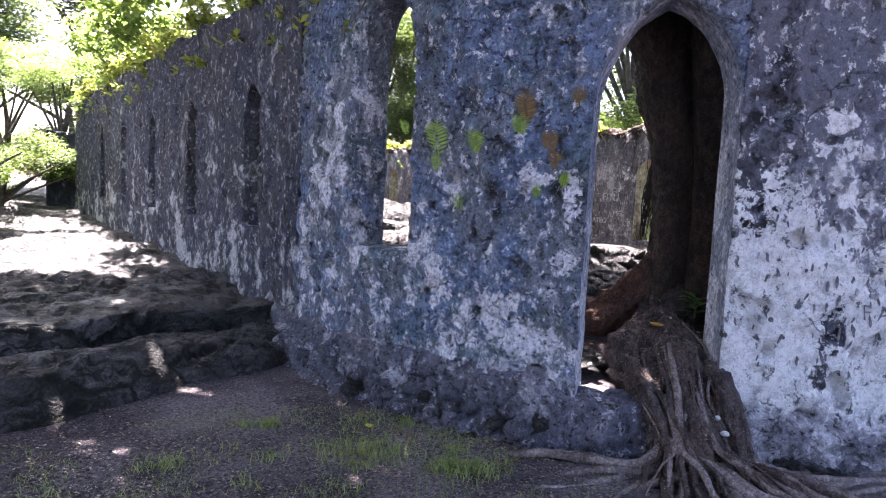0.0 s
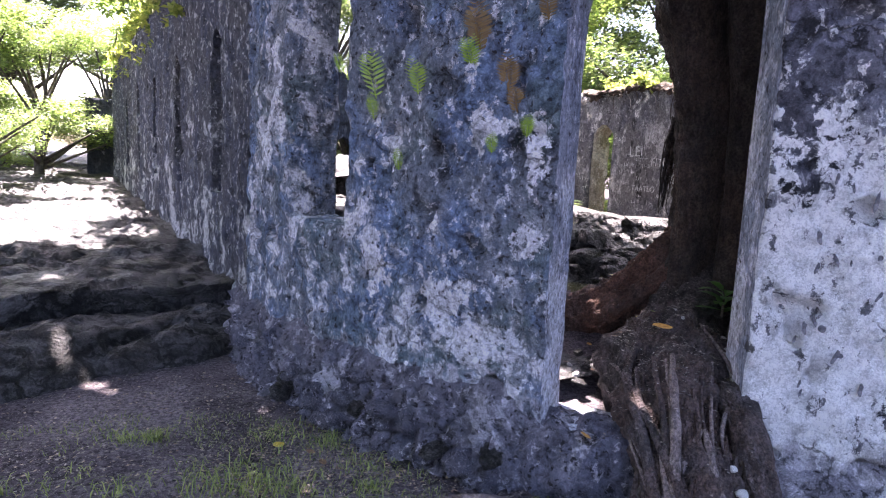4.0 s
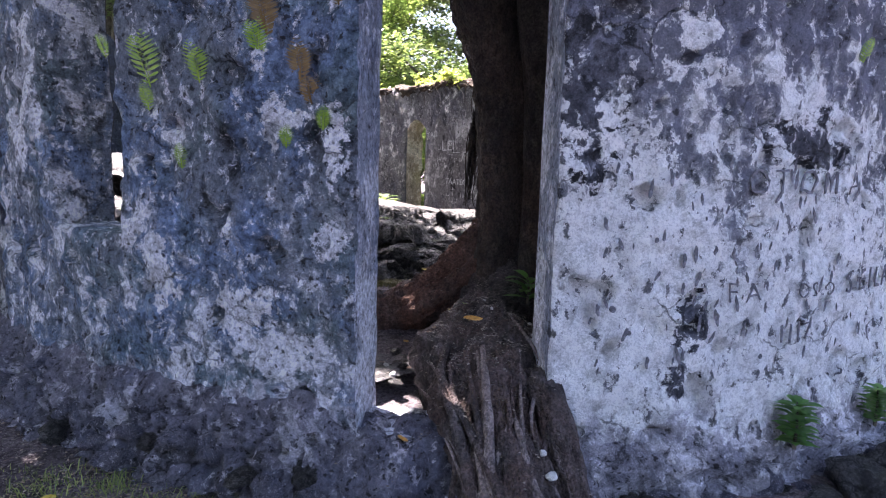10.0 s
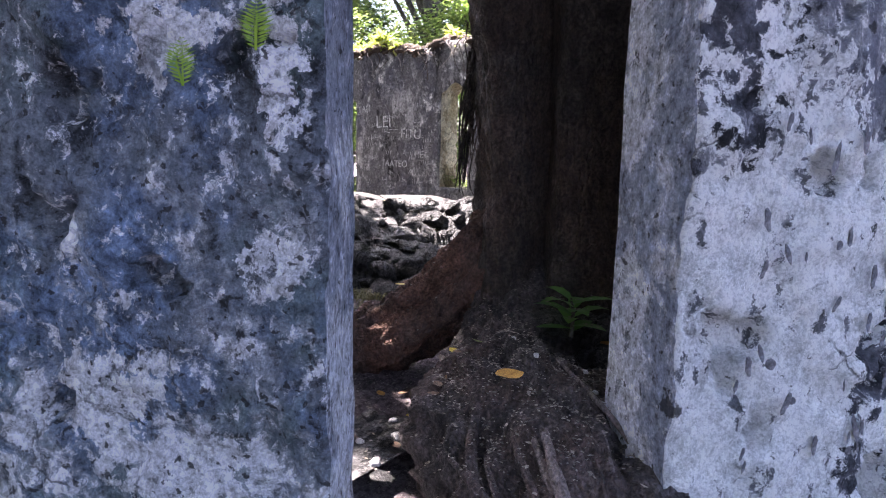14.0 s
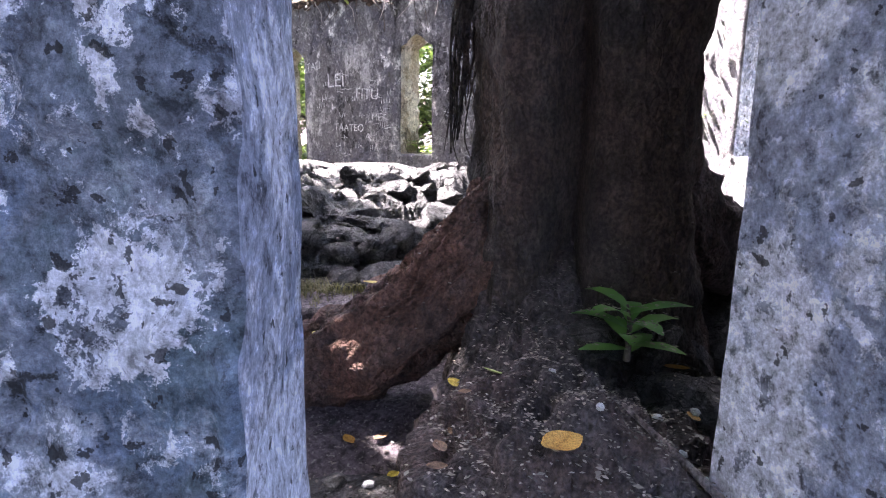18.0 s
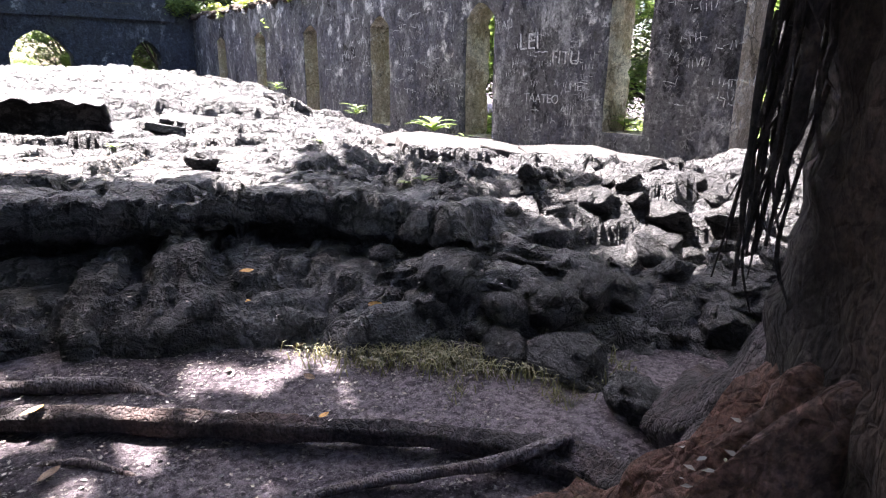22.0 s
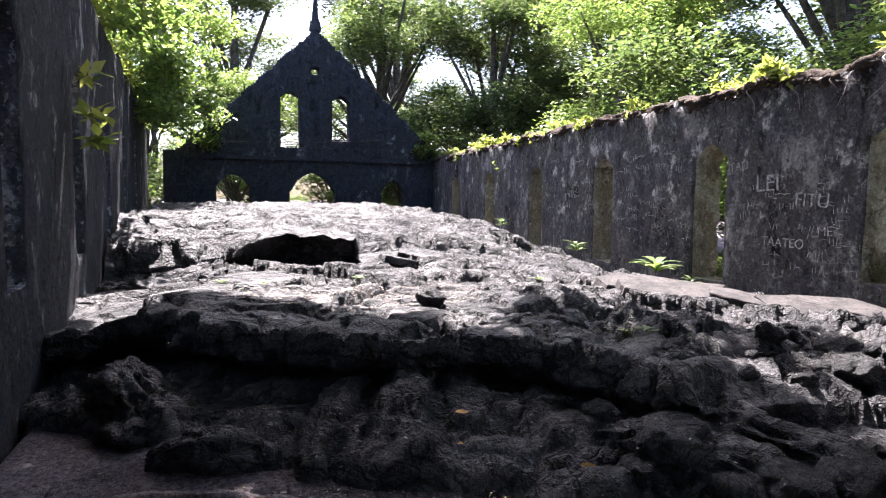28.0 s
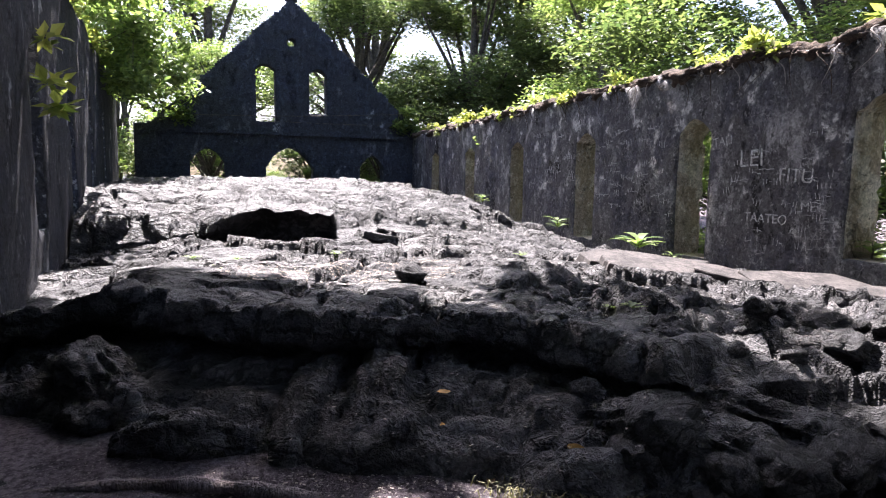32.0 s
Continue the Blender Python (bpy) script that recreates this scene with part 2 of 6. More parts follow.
MAT_APSE_R = plaster("weathered_plaster_pale", 0.68, (0.03, 0.031, 0.038), (0.2, 0.205, 0.25), (0.95, 0.95, 0.97), (0.14, 0.145, 0.2), 0.45, 0.16, streaky=0.6, patches=PATCH_R, chips=1.0, bare=0.0, pocks=0.7, grime=0.32)
MAT_JAMB = plaster("rubbed_jamb_plaster", 0.42, (0.07, 0.07, 0.08), (0.36, 0.39, 0.48), (0.74, 0.76, 0.84), (0.24, 0.28, 0.38), 0.6, 0.05, streaky=0.5, chips=0.45, pocks=1.0, seams=0.1, grime=0.75)
MAT_NAVE_R = plaster("scratched_plaster", 0.06, (0.028, 0.026, 0.027), (0.15, 0.143, 0.145), (0.68, 0.66, 0.64), (0.085, 0.085, 0.105), 0.6, -0.02, 0.35, 0.9, 0.5, chips=0.5, pocks=0.15, scabs=0.45, spread=1.6, seams=0.3)
MAT_NAVE_L = plaster("stained_plaster", 0.24, (0.022, 0.022, 0.026), (0.11, 0.11, 0.125), (0.6, 0.6, 0.62), (0.07, 0.08, 0.12), 0.6, 0.04, 0.7)
# darker copy of the stained plaster, the inner faces' shade put in its colour
MAT_NAVE_LI = plaster("shaded_stained_plaster", 0.02, (0.018, 0.018, 0.02), (0.07, 0.07, 0.078), (0.45, 0.45, 0.46), (0.04, 0.045, 0.06), 0.5, 0.0, 0.3, pocks=0.3, scabs=0.2)
# gable face turned from the sun, its shade put into the dark base
MAT_GABLE = plaster("shade_dark_plaster", -0.05, (0.018, 0.02, 0.025), (0.06, 0.065, 0.08), (0.3, 0.31, 0.34), (0.05, 0.058, 0.08), 0.5, pocks=0.05, scabs=0.15)
# tan plaster, its colour raised to hold light bounced into the reveals
MAT_REVEAL = plaster("tan_lit_reveal_plaster", 0.3, (0.15, 0.125, 0.09), (0.52, 0.44, 0.34), (0.8, 0.75, 0.68), (0.44, 0.4, 0.36), 0.4, 0.0, 0.0, chips=0.1, pocks=0.6)
MAT_PLINTH = plaster("crumbled_footing", 0.2, (0.025, 0.024, 0.029), (0.2, 0.19, 0.23), (0.58, 0.56, 0.63), (0.1, 0.11, 0.16), 0.5, 0.0, 0.3, 0.0, 1.0, chips=0.6, pocks=1.3)


MAT_FOOT_PALE = plaster("pale_mortared_footing", 0.45, (0.04, 0.038, 0.044), (0.36, 0.345, 0.39), (0.78, 0.76, 0.82), (0.2, 0.2, 0.26), 0.4, 0.0, 0.2, 0.0, 1.0, chips=0.8, pocks=1.2)


def lava_material(name, lift=1.0, rope=1.0):
    """Pahoehoe crust: blue-black skin, grey weathered backs, split by cracks of three sizes, with fine ropes and pinholes."""
    w = Mat(name, 0.6, 0.35)
    a = w.noise(0.9, 8, 0.7)
    b = w.noise(48, 7, 0.75)
    d = w.noise(6, 8, 0.66, w.scaled(0.6, 1.3, 1.6, 14))
    warp = w.n("ShaderNodeTexNoise", Scale=2.2, Detail=6.0, Roughness=0.65)
    w.link(w.co, warp.inputs["Vector"])
    bend = w.n("ShaderNodeVectorMath")
    bend.operation = "MULTIPLY_ADD"
    w.link(warp.outputs["Color"], bend.inputs[0])
    bend.inputs[1].default_value = (0.9, 0.9, 0.4)
    w.link(w.co, bend.inputs[2])

    def cracks(scale, width, sx, off):
        mp = w.n("ShaderNodeMapping")
        mp.inputs["Scale"].default_value = (sx, 1.0, 1.0)
        mp.inputs["Location"].default_value = (off, off, off)
        w.link(bend.outputs[0], mp.inputs["Vector"])
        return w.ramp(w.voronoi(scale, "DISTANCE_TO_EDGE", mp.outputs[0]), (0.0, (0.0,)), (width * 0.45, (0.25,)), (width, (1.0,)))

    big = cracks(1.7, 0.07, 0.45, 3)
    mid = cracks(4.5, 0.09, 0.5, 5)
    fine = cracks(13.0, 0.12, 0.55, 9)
    c = w.ramp(a, (0.36, (0.03 * lift, 0.029 * lift, 0.032 * lift)), (0.5, (0.075 * lift, 0.072 * lift, 0.074 * lift)), (0.64, (0.15 * lift, 0.143 * lift, 0.14 * lift)))
    c = w.mix(0.6, c, w.ramp(b, (0.38, (0.35,)), (0.5, (1.0,)), (0.62, (1.7,))), "MULTIPLY")
    c = w.mix(0.7, c, w.ramp(d, (0.38, (0.3,)), (0.47, (0.9,)), (0.62, (1.6,))), "MULTIPLY")
    rust = w.ramp(w.noise(1.7, 6, 0.7, w.scaled(1, 1, 1, 8)), (0.58, (0.0,)), (0.7, (0.35,)))
    c = w.mix(rust, c, (0.12 * lift, 0.088 * lift, 0.072 * lift))
    # cracks darken the colour as well, standing for the shade inside them
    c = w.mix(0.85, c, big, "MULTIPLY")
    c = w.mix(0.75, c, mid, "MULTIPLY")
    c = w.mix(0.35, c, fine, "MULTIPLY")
    wave = w.n("ShaderNodeTexWave", Scale=4.6, Distortion=2.5, Detail=3.0)
    wave.bands_direction = "Y"
    wave.inputs["Detail Scale"].default_value = 1.6
    w.link(bend.outputs[0], wave.inputs["Vector"])
    where = w.ramp(w.noise(0.9, 4, 0.55, w.scaled(1, 1, 1, 6)), (0.5, (0.0,)), (0.6, (rope,)))
    w.colour(c)
    h = w.mathn("ADD", w.mathn("MULTIPLY", w.mathn("MULTIPLY", wave.outputs["Fac"], where), 0.26), w.mathn("ADD", w.mathn("MULTIPLY", b, 0.13), w.mathn("MULTIPLY", d, 0.6)))
    h = w.mathn("ADD", h, w.mathn("MULTIPLY", w.noise(15, 8, 0.74, w.scaled(0.7, 1.2, 1.5, 25)), 0.45))
    h = w.mathn("ADD", h, w.mathn("ADD", w.mathn("MULTIPLY", big, 0.5), w.mathn("ADD", w.mathn("MULTIPLY", mid, 0.35), w.mathn("MULTIPLY", fine, 0.12))))
    w.bump(h, 1.0, 0.11)
    return w.m


MAT_LAVA = lava_material("pahoehoe_lava", 1.15)
MAT_ROCK = lava_material("lava_rock", 1.0, 0.0)


def simple(name, c0, c1, scale=8.0, rough=0.85, bump=0.5, dist=0.01, spec=0.3, stretch=(1, 1, 1)):
    w = Mat(name, rough, spec)
    f = w.noise(scale, 8, 0.7, w.scaled(*stretch))
    g = w.noise(scale * 6, 4, 0.7, w.scaled(*stretch, 3))
    c = w.ramp(f, (0.41, c0), (0.6, c1))
    w.colour(w.mix(0.7, c, w.ramp(g, (0.4, (0.35,)), (0.6, (1.3,))), "MULTIPLY"))
    w.bump(w.mathn("ADD", f, w.mathn("MULTIPLY", g, 0.4)), bump, dist)
    return w.m


def leaf_material(name, c0, c1, trans=0.45):
    m = bpy.data.materials.new(name)
    m.use_nodes = True
    t = m.node_tree
    b = t.nodes["Principled BSDF"]
    geo = t.nodes.new("ShaderNodeNewGeometry")
    rp = t.nodes.new("ShaderNodeValToRGB")
    rp.color_ramp.elements[0].color = (*c0, 1)
    rp.color_ramp.elements[1].color = (*c1, 1)
    t.links.new(geo.outputs["Random Per Island"], rp.inputs[0])
    t.links.new(rp.outputs[0], b.inputs["Base Color"])
    b.inputs["Roughness"].default_value = 0.45
    tr = t.nodes.new("ShaderNodeBsdfTranslucent")
    br = t.nodes.new("ShaderNodeMix")
    br.data_type = "RGBA"
    br.blend_type = "MULTIPLY"
    br.inputs[0].default_value = 1.0
    br.inputs[7].default_value = (1.75, 1.75, 1.15, 1)
    t.links.new(rp.outputs[0], br.inputs[6])
    t.links.new(br.outputs[2], tr.inputs["Color"])
    mx = t.nodes.new("ShaderNodeMixShader")
    mx.inputs[0].default_value = trans
    t.links.new(b.outputs[0], mx.inputs[1])
    t.links.new(tr.outputs[0], mx.inputs[2])
    t.links.new(mx.outputs[0], t.nodes["Material Output"].inputs["Surface"])
    return m


MAT_LEAF = leaf_material("tree_leaf", (0.036, 0.064, 0.028), (0.13, 0.17, 0.068), 0.45)
MAT_LEAF_LIGHT = leaf_material("young_leaf", (0.065, 0.115, 0.038), (0.2, 0.26, 0.09), 0.48)
MAT_VINE = leaf_material("creeper_leaf", (0.1, 0.15, 0.035), (0.32, 0.33, 0.1), 0.5)
MAT_BARK_FAR = simple("grey_bark", (0.06, 0.05, 0.045), (0.14, 0.12, 0.1), 6)


def bark(name, dark, mid, warm, warmth, plate=24.0, stretch=0.6, depth=0.05, patch=1.6):
    """Bark in small cracked plates over broader folds, with patches of redder wood."""
    w = Mat(name, 0.85, 0.25)
    wob = w.n("ShaderNodeTexNoise", Scale=9.0, Detail=4.0)
    w.link(w.co, wob.inputs["Vector"])
    vec = w.n("ShaderNodeVectorMath")
    vec.operation = "MULTIPLY_ADD"
    w.link(wob.outputs["Color"], vec.inputs[0])
    vec.inputs[1].default_value = (0.045, 0.045, 0.045)
    w.link(w.scaled(1, 1, stretch), vec.inputs[2])
    crack = w.ramp(w.voronoi(plate, "DISTANCE_TO_EDGE", vec.outputs[0]), (0.0, (0.0,)), (0.16, (1.0,)))
    crack2 = w.ramp(w.voronoi(plate * 0.37, "DISTANCE_TO_EDGE", vec.outputs[0]), (0.0, (0.0,)), (0.12, (1.0,)))
    f = w.noise(5, 8, 0.7, w.scaled(1, 1, 0.5, 3))
    g = w.noise(60, 5, 0.7)
    c = w.ramp(f, (0.38, dark), (0.62, mid))
    c = w.mix(w.ramp(w.noise(patch, 6, 0.65, w.scaled(1, 1, 0.7, 9)), (0.46, (0.0,)), (0.58, (warmth,))), c, warm)
    c = w.mix(0.7, c, w.ramp(g, (0.4, (0.45,)), (0.6, (1.6,))), "MULTIPLY")
    c = w.mix(0.5, c, w.ramp(w.noise(22, 7, 0.75, w.scaled(1, 1, 0.6, 17)), (0.38, (0.35,)), (0.5, (1.0,)), (0.64, (1.7,))), "MULTIPLY")
    w.colour(c)
    h = w.mathn("ADD", w.mathn("MULTIPLY", crack, 0.3), w.mathn("MULTIPLY", crack2, 0.25))
    h = w.mathn("ADD", h, w.mathn("MULTIPLY", w.noise(22, 8, 0.75, w.scaled(1, 1, 0.6, 17)), 0.9))
    h = w.mathn("ADD", h, w.mathn("ADD", w.mathn("MULTIPLY", f, 0.8), w.mathn("MULTIPLY", g, 0.3)))
    w.bump(h, 1.0, depth)
    return w.m


MAT_BARK = bark("dark_fissured_bark", (0.016, 0.014, 0.014), (0.066, 0.054, 0.048), (0.1, 0.062, 0.047), 0.4, 30.0, 0.6, 0.035)
MAT_ROOT = bark("brown_root_bark", (0.024, 0.02, 0.021), (0.11, 0.092, 0.093), (0.11, 0.066, 0.054), 0.5, 38.0, 0.8, 0.04)
MAT_STRAND = bark("grey_root_skin", (0.04, 0.033, 0.034), (0.23, 0.195, 0.195), (0.17, 0.12, 0.105), 0.5, 45.0, 0.5, 0.015)
MAT_ROOT_RED = bark("red_brown_root", (0.045, 0.028, 0.024), (0.13, 0.085, 0.072), (0.15, 0.072, 0.05), 0.6, 30.0, 1.0, 0.03, 2.2)
MAT_ROOT_PALE = simple("pale_rootlet", (0.3, 0.26, 0.24), (0.55, 0.5, 0.46), 14)


def dirt():
    w = Mat("dark_soil", 0.95, 0.15)
    a = w.noise(0.9, 5, 0.6)
    b = w.noise(30, 6, 0.75)
    c = w.ramp(a, (0.4, (0.082, 0.067, 0.076)), (0.6, (0.195, 0.164, 0.178)))
    specks = w.ramp(w.noise(70, 3, 0.6), (0.6, (0.0,)), (0.65, (0.8,)))
    c = w.mix(0.8, c, w.ramp(b, (0.41, (0.3,)), (0.6, (1.5,))), "MULTIPLY")
    c = w.mix(specks, c, (0.35, 0.33, 0.3))
    w.colour(c)
    w.bump(w.mathn("ADD", b, w.mathn("MULTIPLY", w.noise(6, 5), 0.8)), 1.0, 0.06)
    return w.m


MAT_DIRT = dirt()


# ---- mesh helpers ----
def part(name, data, material, parent=None, label="", smooth=False):
    """Links a bmesh or mesh as one object, under a thing where one is given."""
    if isinstance(data, bmesh.types.BMesh):
        me = bpy.data.meshes.new(name)
        data.to_mesh(me)
        data.free()
    else:
        me = data
    if not me.materials:
        me.materials.append(material)
    if smooth:
        me.polygons.foreach_set("use_smooth", [True] * len(me.polygons))
    ob = new(name, me)
    if parent:
        ob.parent = parent
    if label:
        ob["label"] = label
    return ob


def mesh_of(name, verts, faces, smooth=False):
    me = bpy.data.meshes.new(name)
    me.from_pydata([tuple(v) for v in verts], [], faces)
    me.validate()
    if smooth:
        me.polygons.foreach_set("use_smooth", [True] * len(me.polygons))
    me.update()
    return me


def nz(x, y, z, s=1.0, octaves=4):
    return noise.fractal(Vector((x * s, y * s, z * s)), 1.0, 2.0, octaves)


def sstep(v, a, b):
    k = (v - a) / (b - a)
    if k <= 0.0:
        return 0.0
    return k * k * (3 - 2 * k) if k < 1.0 else 1.0


def arch_top(u, u0, u1, zs, za, blunt=1.0):
    """Height of a pointed or round arch over the opening from u0 to u1."""
    k = abs((u - (u0 + u1) / 2) / ((u1 - u0) / 2))
    k = min(1.0, k)
    round_ = math.sqrt(max(0.0, 1 - k * k))
    point = math.sqrt(max(0.0, 4 - (1 + k) ** 2)) / math.sqrt(3)
    return zs + (za - zs) * (blunt * round_ + (1 - blunt) * point)


def grid_lines(a, b, step, breaks):
    pts = sorted({a, b, *[q for q in breaks if a < q < b]})
    out = []
    for p, q in zip(pts, pts[1:]):
        n = max(1, round((q - p) / step))
        out += [p + (q - p) * i / n for i in range(n)]
    return out + [pts[-1]]


def wall_sheet(name, place, u0, u1, du, z0, z1, dz, holes, top, thick, rough, material, reveal=None, seed=0.0, flat=False, inner=None):
    """A wall with thickness along a line place(u) -> (x, y, nx, ny), n outwards; holes are (a, b, sill, spring, apex, blunt)."""
    us = grid_lines(u0, u1, du, [q for h in holes for q in h[:2]])
    zs = grid_lines(z0, z1, dz, [h[2] for h in holes])
    keep = {}
    for i in range(len(us) - 1):
        uc = (us[i] + us[i + 1]) / 2
        tp = top(uc)
        for j in range(len(zs) - 1):
            zc = (zs[j] + zs[j + 1]) / 2
            inside = any(h[0] < uc < h[1] and h[2] < zc < arch_top(uc, h[0], h[1], h[3], h[4], h[5]) for h in holes)
            if zc < tp and not inside:
                keep[i, j] = 1
    verts, index, faces, mats = [], {}, [], []

    def vert(i, j, side):
        key = (i, j, side)
        if key in index:
            return index[key]
        u, z = us[i], zs[j]
        gone = [(a, b) for a in (i - 1, i) for b in (j - 1, j) if 0 <= a < len(us) - 1 and 0 <= b < len(zs) - 1 and (a, b) not in keep]
        edge = bool(gone)
        if edge:
            for h in holes:
                if h[0] < u < h[1] and z > h[3] - dz:
                    at = arch_top(u, h[0], h[1], h[3], h[4], h[5])
                    if abs(at - z) < dz * 3.5:
                        z = at
        x, y, nx, ny = place(u)
        d = rough * nz(x + seed, y, z, 1.3, 3) + rough * 0.6 * nz(x, y + seed, z, 6.0, 3)
        chip = nz(x + 2, y + seed, z * 0.8, 3.2, 4)
        d += rough * 0.55 * (sstep(chip, -0.03, 0.03) - 0.5)
        cell = noise.voronoi(Vector((u * 3.1 + 0.3 * nz(x, y, z, 2.0, 2), z * 3.9 + 0.3 * nz(y, x, z, 2.0, 2), seed)))[0]
        d += rough * 0.45 * (sstep(cell[1] - cell[0], 0.0, 0.22) - 0.8)
        knock, at_ = noise.voronoi(Vector((u * 1.9 + 0.2 * nz(x, y, z, 5.0, 2), z * 2.4 + 0.2 * nz(y, z, x, 5.0, 2), seed + 4)))
        if noise.cell(at_[0] * 7.3) < 0.3:          # a piece of the render knocked out
            d -= rough * 0.9 * (1 - sstep(knock[0], 0.16, 0.22))
        pit = nz(x + 9, y + seed, z, 5.0, 2)
        if pit > 0.42:
            d -= min(0.05, (pit - 0.42) * 0.35) * rough / 0.02
        if edge:
            d -= rough * 0.5
            z += rough * 0.7 * nz(x, y, z + seed, 5.0, 2)
            u2 = u + rough * 0.35 * nz(x + 3, y, z, 4.0, 2)
            x, y, nx, ny = place(u2)
        if side:
            d = -thick + 0.7 * rough * nz(x + seed + 5, y, z, 2.0, 3) + (rough * 0.5 if edge else 0)
        verts.append((x + nx * d, y + ny * d, z))
        index[key] = len(verts) - 1
        return index[key]

    for (i, j) in keep:
        a, b, c, d = [(i, j), (i + 1, j), (i + 1, j + 1), (i, j + 1)]
        for side in (0, 1):
            f = [vert(*q, side) for q in (a, b, c, d)]
            faces.append(f if side == 0 else f[::-1])
            mats.append(2 * side)
        for (p, q, di, dj) in ((a, b, 0, -1), (b, c, 1, 0), (c, d, 0, 1), (d, a, -1, 0)):
            if (i + di, j + dj) not in keep:
                f0, f1, b0, b1 = vert(*p, 0), vert(*q, 0), vert(*p, 1), vert(*q, 1)
                v0, v1, w0, w1 = (Vector(verts[k]) for k in (f0, f1, b0, b1))
                # the reveal in three steps across the thickness
                m = []
                for k in (1, 2):
                    pair = []
                    for (pp, e0, e1) in ((p, v0, w0), (q, v1, w1)):
                        key = (pp, "mid", k)
                        if key not in index:
                            co = e0.lerp(e1, k / 3)
                            bul = rough * 0.35 * nz(co.x * 1.0, co.y, co.z + 2, 6.0, 2)
                            verts.append((co.x + bul, co.y - bul, co.z))
                            index[key] = len(verts) - 1
                        pair.append(index[key])
                    m.append(pair)
                ring = [(f0, f1), *m, (b0, b1)]
                for (s0, s1), (t0, t1) in zip(ring, ring[1:]):
                    faces.append([s1, s0, t0, t1])
                    mats.append(1)
    me = mesh_of(name, verts, faces)
    me.materials.append(material)
    me.materials.append(reveal or material)
    me.materials.append(inner or material)
    me.polygons.foreach_set("material_index", mats[:len(me.polygons)])
    if not flat:
        me.polygons.foreach_set("use_smooth", [k != 1 for k in mats[:len(me.polygons)]])
    ob = new(name, me)
    return tagged(ob, kind="structure")


# ---- plan ----
AX, AY, RX, RY = 6.9, 7.5, 4.55, 5.3          # apse: centre and half axes of its outer face
TH = 0.46
NAVE_L, NAVE_R, NAVE_END = 2.8, 10.3, 24.3    # inner faces


def apse(u):
    """u in degrees round the apse, outward normal."""
    a = radians(u)
    n = Vector((math.cos(a) / RX, math.sin(a) / RY)).normalized()
    return AX + RX * math.cos(a), AY + RY * math.sin(a), n.x, n.y


DOOR_A, DOOR_B = -139.2, -126.4


def apse_m(u):
    """u in metres of arc-like units (1 unit = 12 degrees)."""
    return apse(u * 12.0)


D0, D1 = DOOR_A / 12, DOOR_B / 12
W0, W1 = -167.2 / 12, -158.2 / 12


def apse_top(u):
    return 4.1 + 0.12 * nz(u * 2, 0, 3, 1.0, 3)


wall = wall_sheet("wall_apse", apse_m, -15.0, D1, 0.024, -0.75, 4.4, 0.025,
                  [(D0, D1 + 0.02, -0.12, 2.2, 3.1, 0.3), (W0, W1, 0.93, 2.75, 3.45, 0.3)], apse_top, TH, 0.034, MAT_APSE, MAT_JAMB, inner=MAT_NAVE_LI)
for poly in wall.data.polygons:          # the window's reveal keeps the weathered coat of the face
    if poly.material_index == 1 and poly.center.x < 2.95:
        poly.material_index = 0
tagged(wall, "blue-grey weathered plaster wall round the church apse", "wall")
wall = wall_sheet("wall_apse_east", apse_m, D1, -4.2, 0.03, -0.75, 4.4, 0.03,
                  [], apse_top, TH, 0.034, MAT_APSE_R, MAT_JAMB, 3.0, inner=MAT_NAVE_R)
tagged(wall, "pale flaking plaster wall with scratched names", "wall")
wall = wall_sheet("wall_apse_inner_return", apse_m, -4.2, 0.0, 0.07, -0.75, 3.4, 0.07,
                  [(-3.85, -3.12, 0.9, 2.3, 2.75, 0.3)], lambda u: 3.05 + 0.1 * nz(u * 2, 0, 3), TH, 0.02, MAT_NAVE_R, MAT_JAMB, 5.0)
tagged(wall, "grey plastered apse wall in sun with a pointed window", "wall")


def right_wall(u):
    return NAVE_R + 0.47, u, 1.0, 0.0


def left_wall(u):
    """The outer face of the left nave wall leans out to the far end."""
    return 2.35 - 0.073 * (u - 7.5), u, -1.0, 0.0


win_r = [(8.54 + 2.67 * k - 0.14 * (k > 0), 9.10 + 2.67 * k - 0.1 * (k > 0), (0.75, 0.5, 0.5, 0.6, 0.7, 0.8)[k], 2.05, 2.42 - 0.03 * k, 0.4) for k in range(6)]
wall = wall_sheet("wall_nave_east", right_wall, 7.5, NAVE_END, 0.09, -0.5, 3.4, 0.08, win_r,
                  lambda u: 3.02 + 0.1 * nz(u * 1.3, 1, 3, 1, 3) - 0.12 * sstep(u, 12, 22), 0.47, 0.022, MAT_NAVE_R, MAT_REVEAL, 7.0)
tagged(wall, "long grey plaster nave wall scratched with names, pointed windows", "wall")
win_l = [(8.75 + 2.67 * k, 9.25 + 2.67 * k, 0.95, 2.4, 2.85, 0.4) for k in range(5)]
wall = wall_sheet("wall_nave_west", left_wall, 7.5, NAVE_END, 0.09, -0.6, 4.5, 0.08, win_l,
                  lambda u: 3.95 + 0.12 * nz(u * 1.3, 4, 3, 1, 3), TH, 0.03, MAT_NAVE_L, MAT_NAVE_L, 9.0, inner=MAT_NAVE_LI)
tagged(wall, "tall stained plaster nave wall with creepers along its top", "wall")


def gable(u):
    return u, NAVE_END, 0.0, -1.0


def gable_top(u):
    k = abs(u - 6.45)
    return (6.85 - 0.95 * k if k < 4.0 else 3.0) + 0.07 * nz(u * 3, 0, 0)


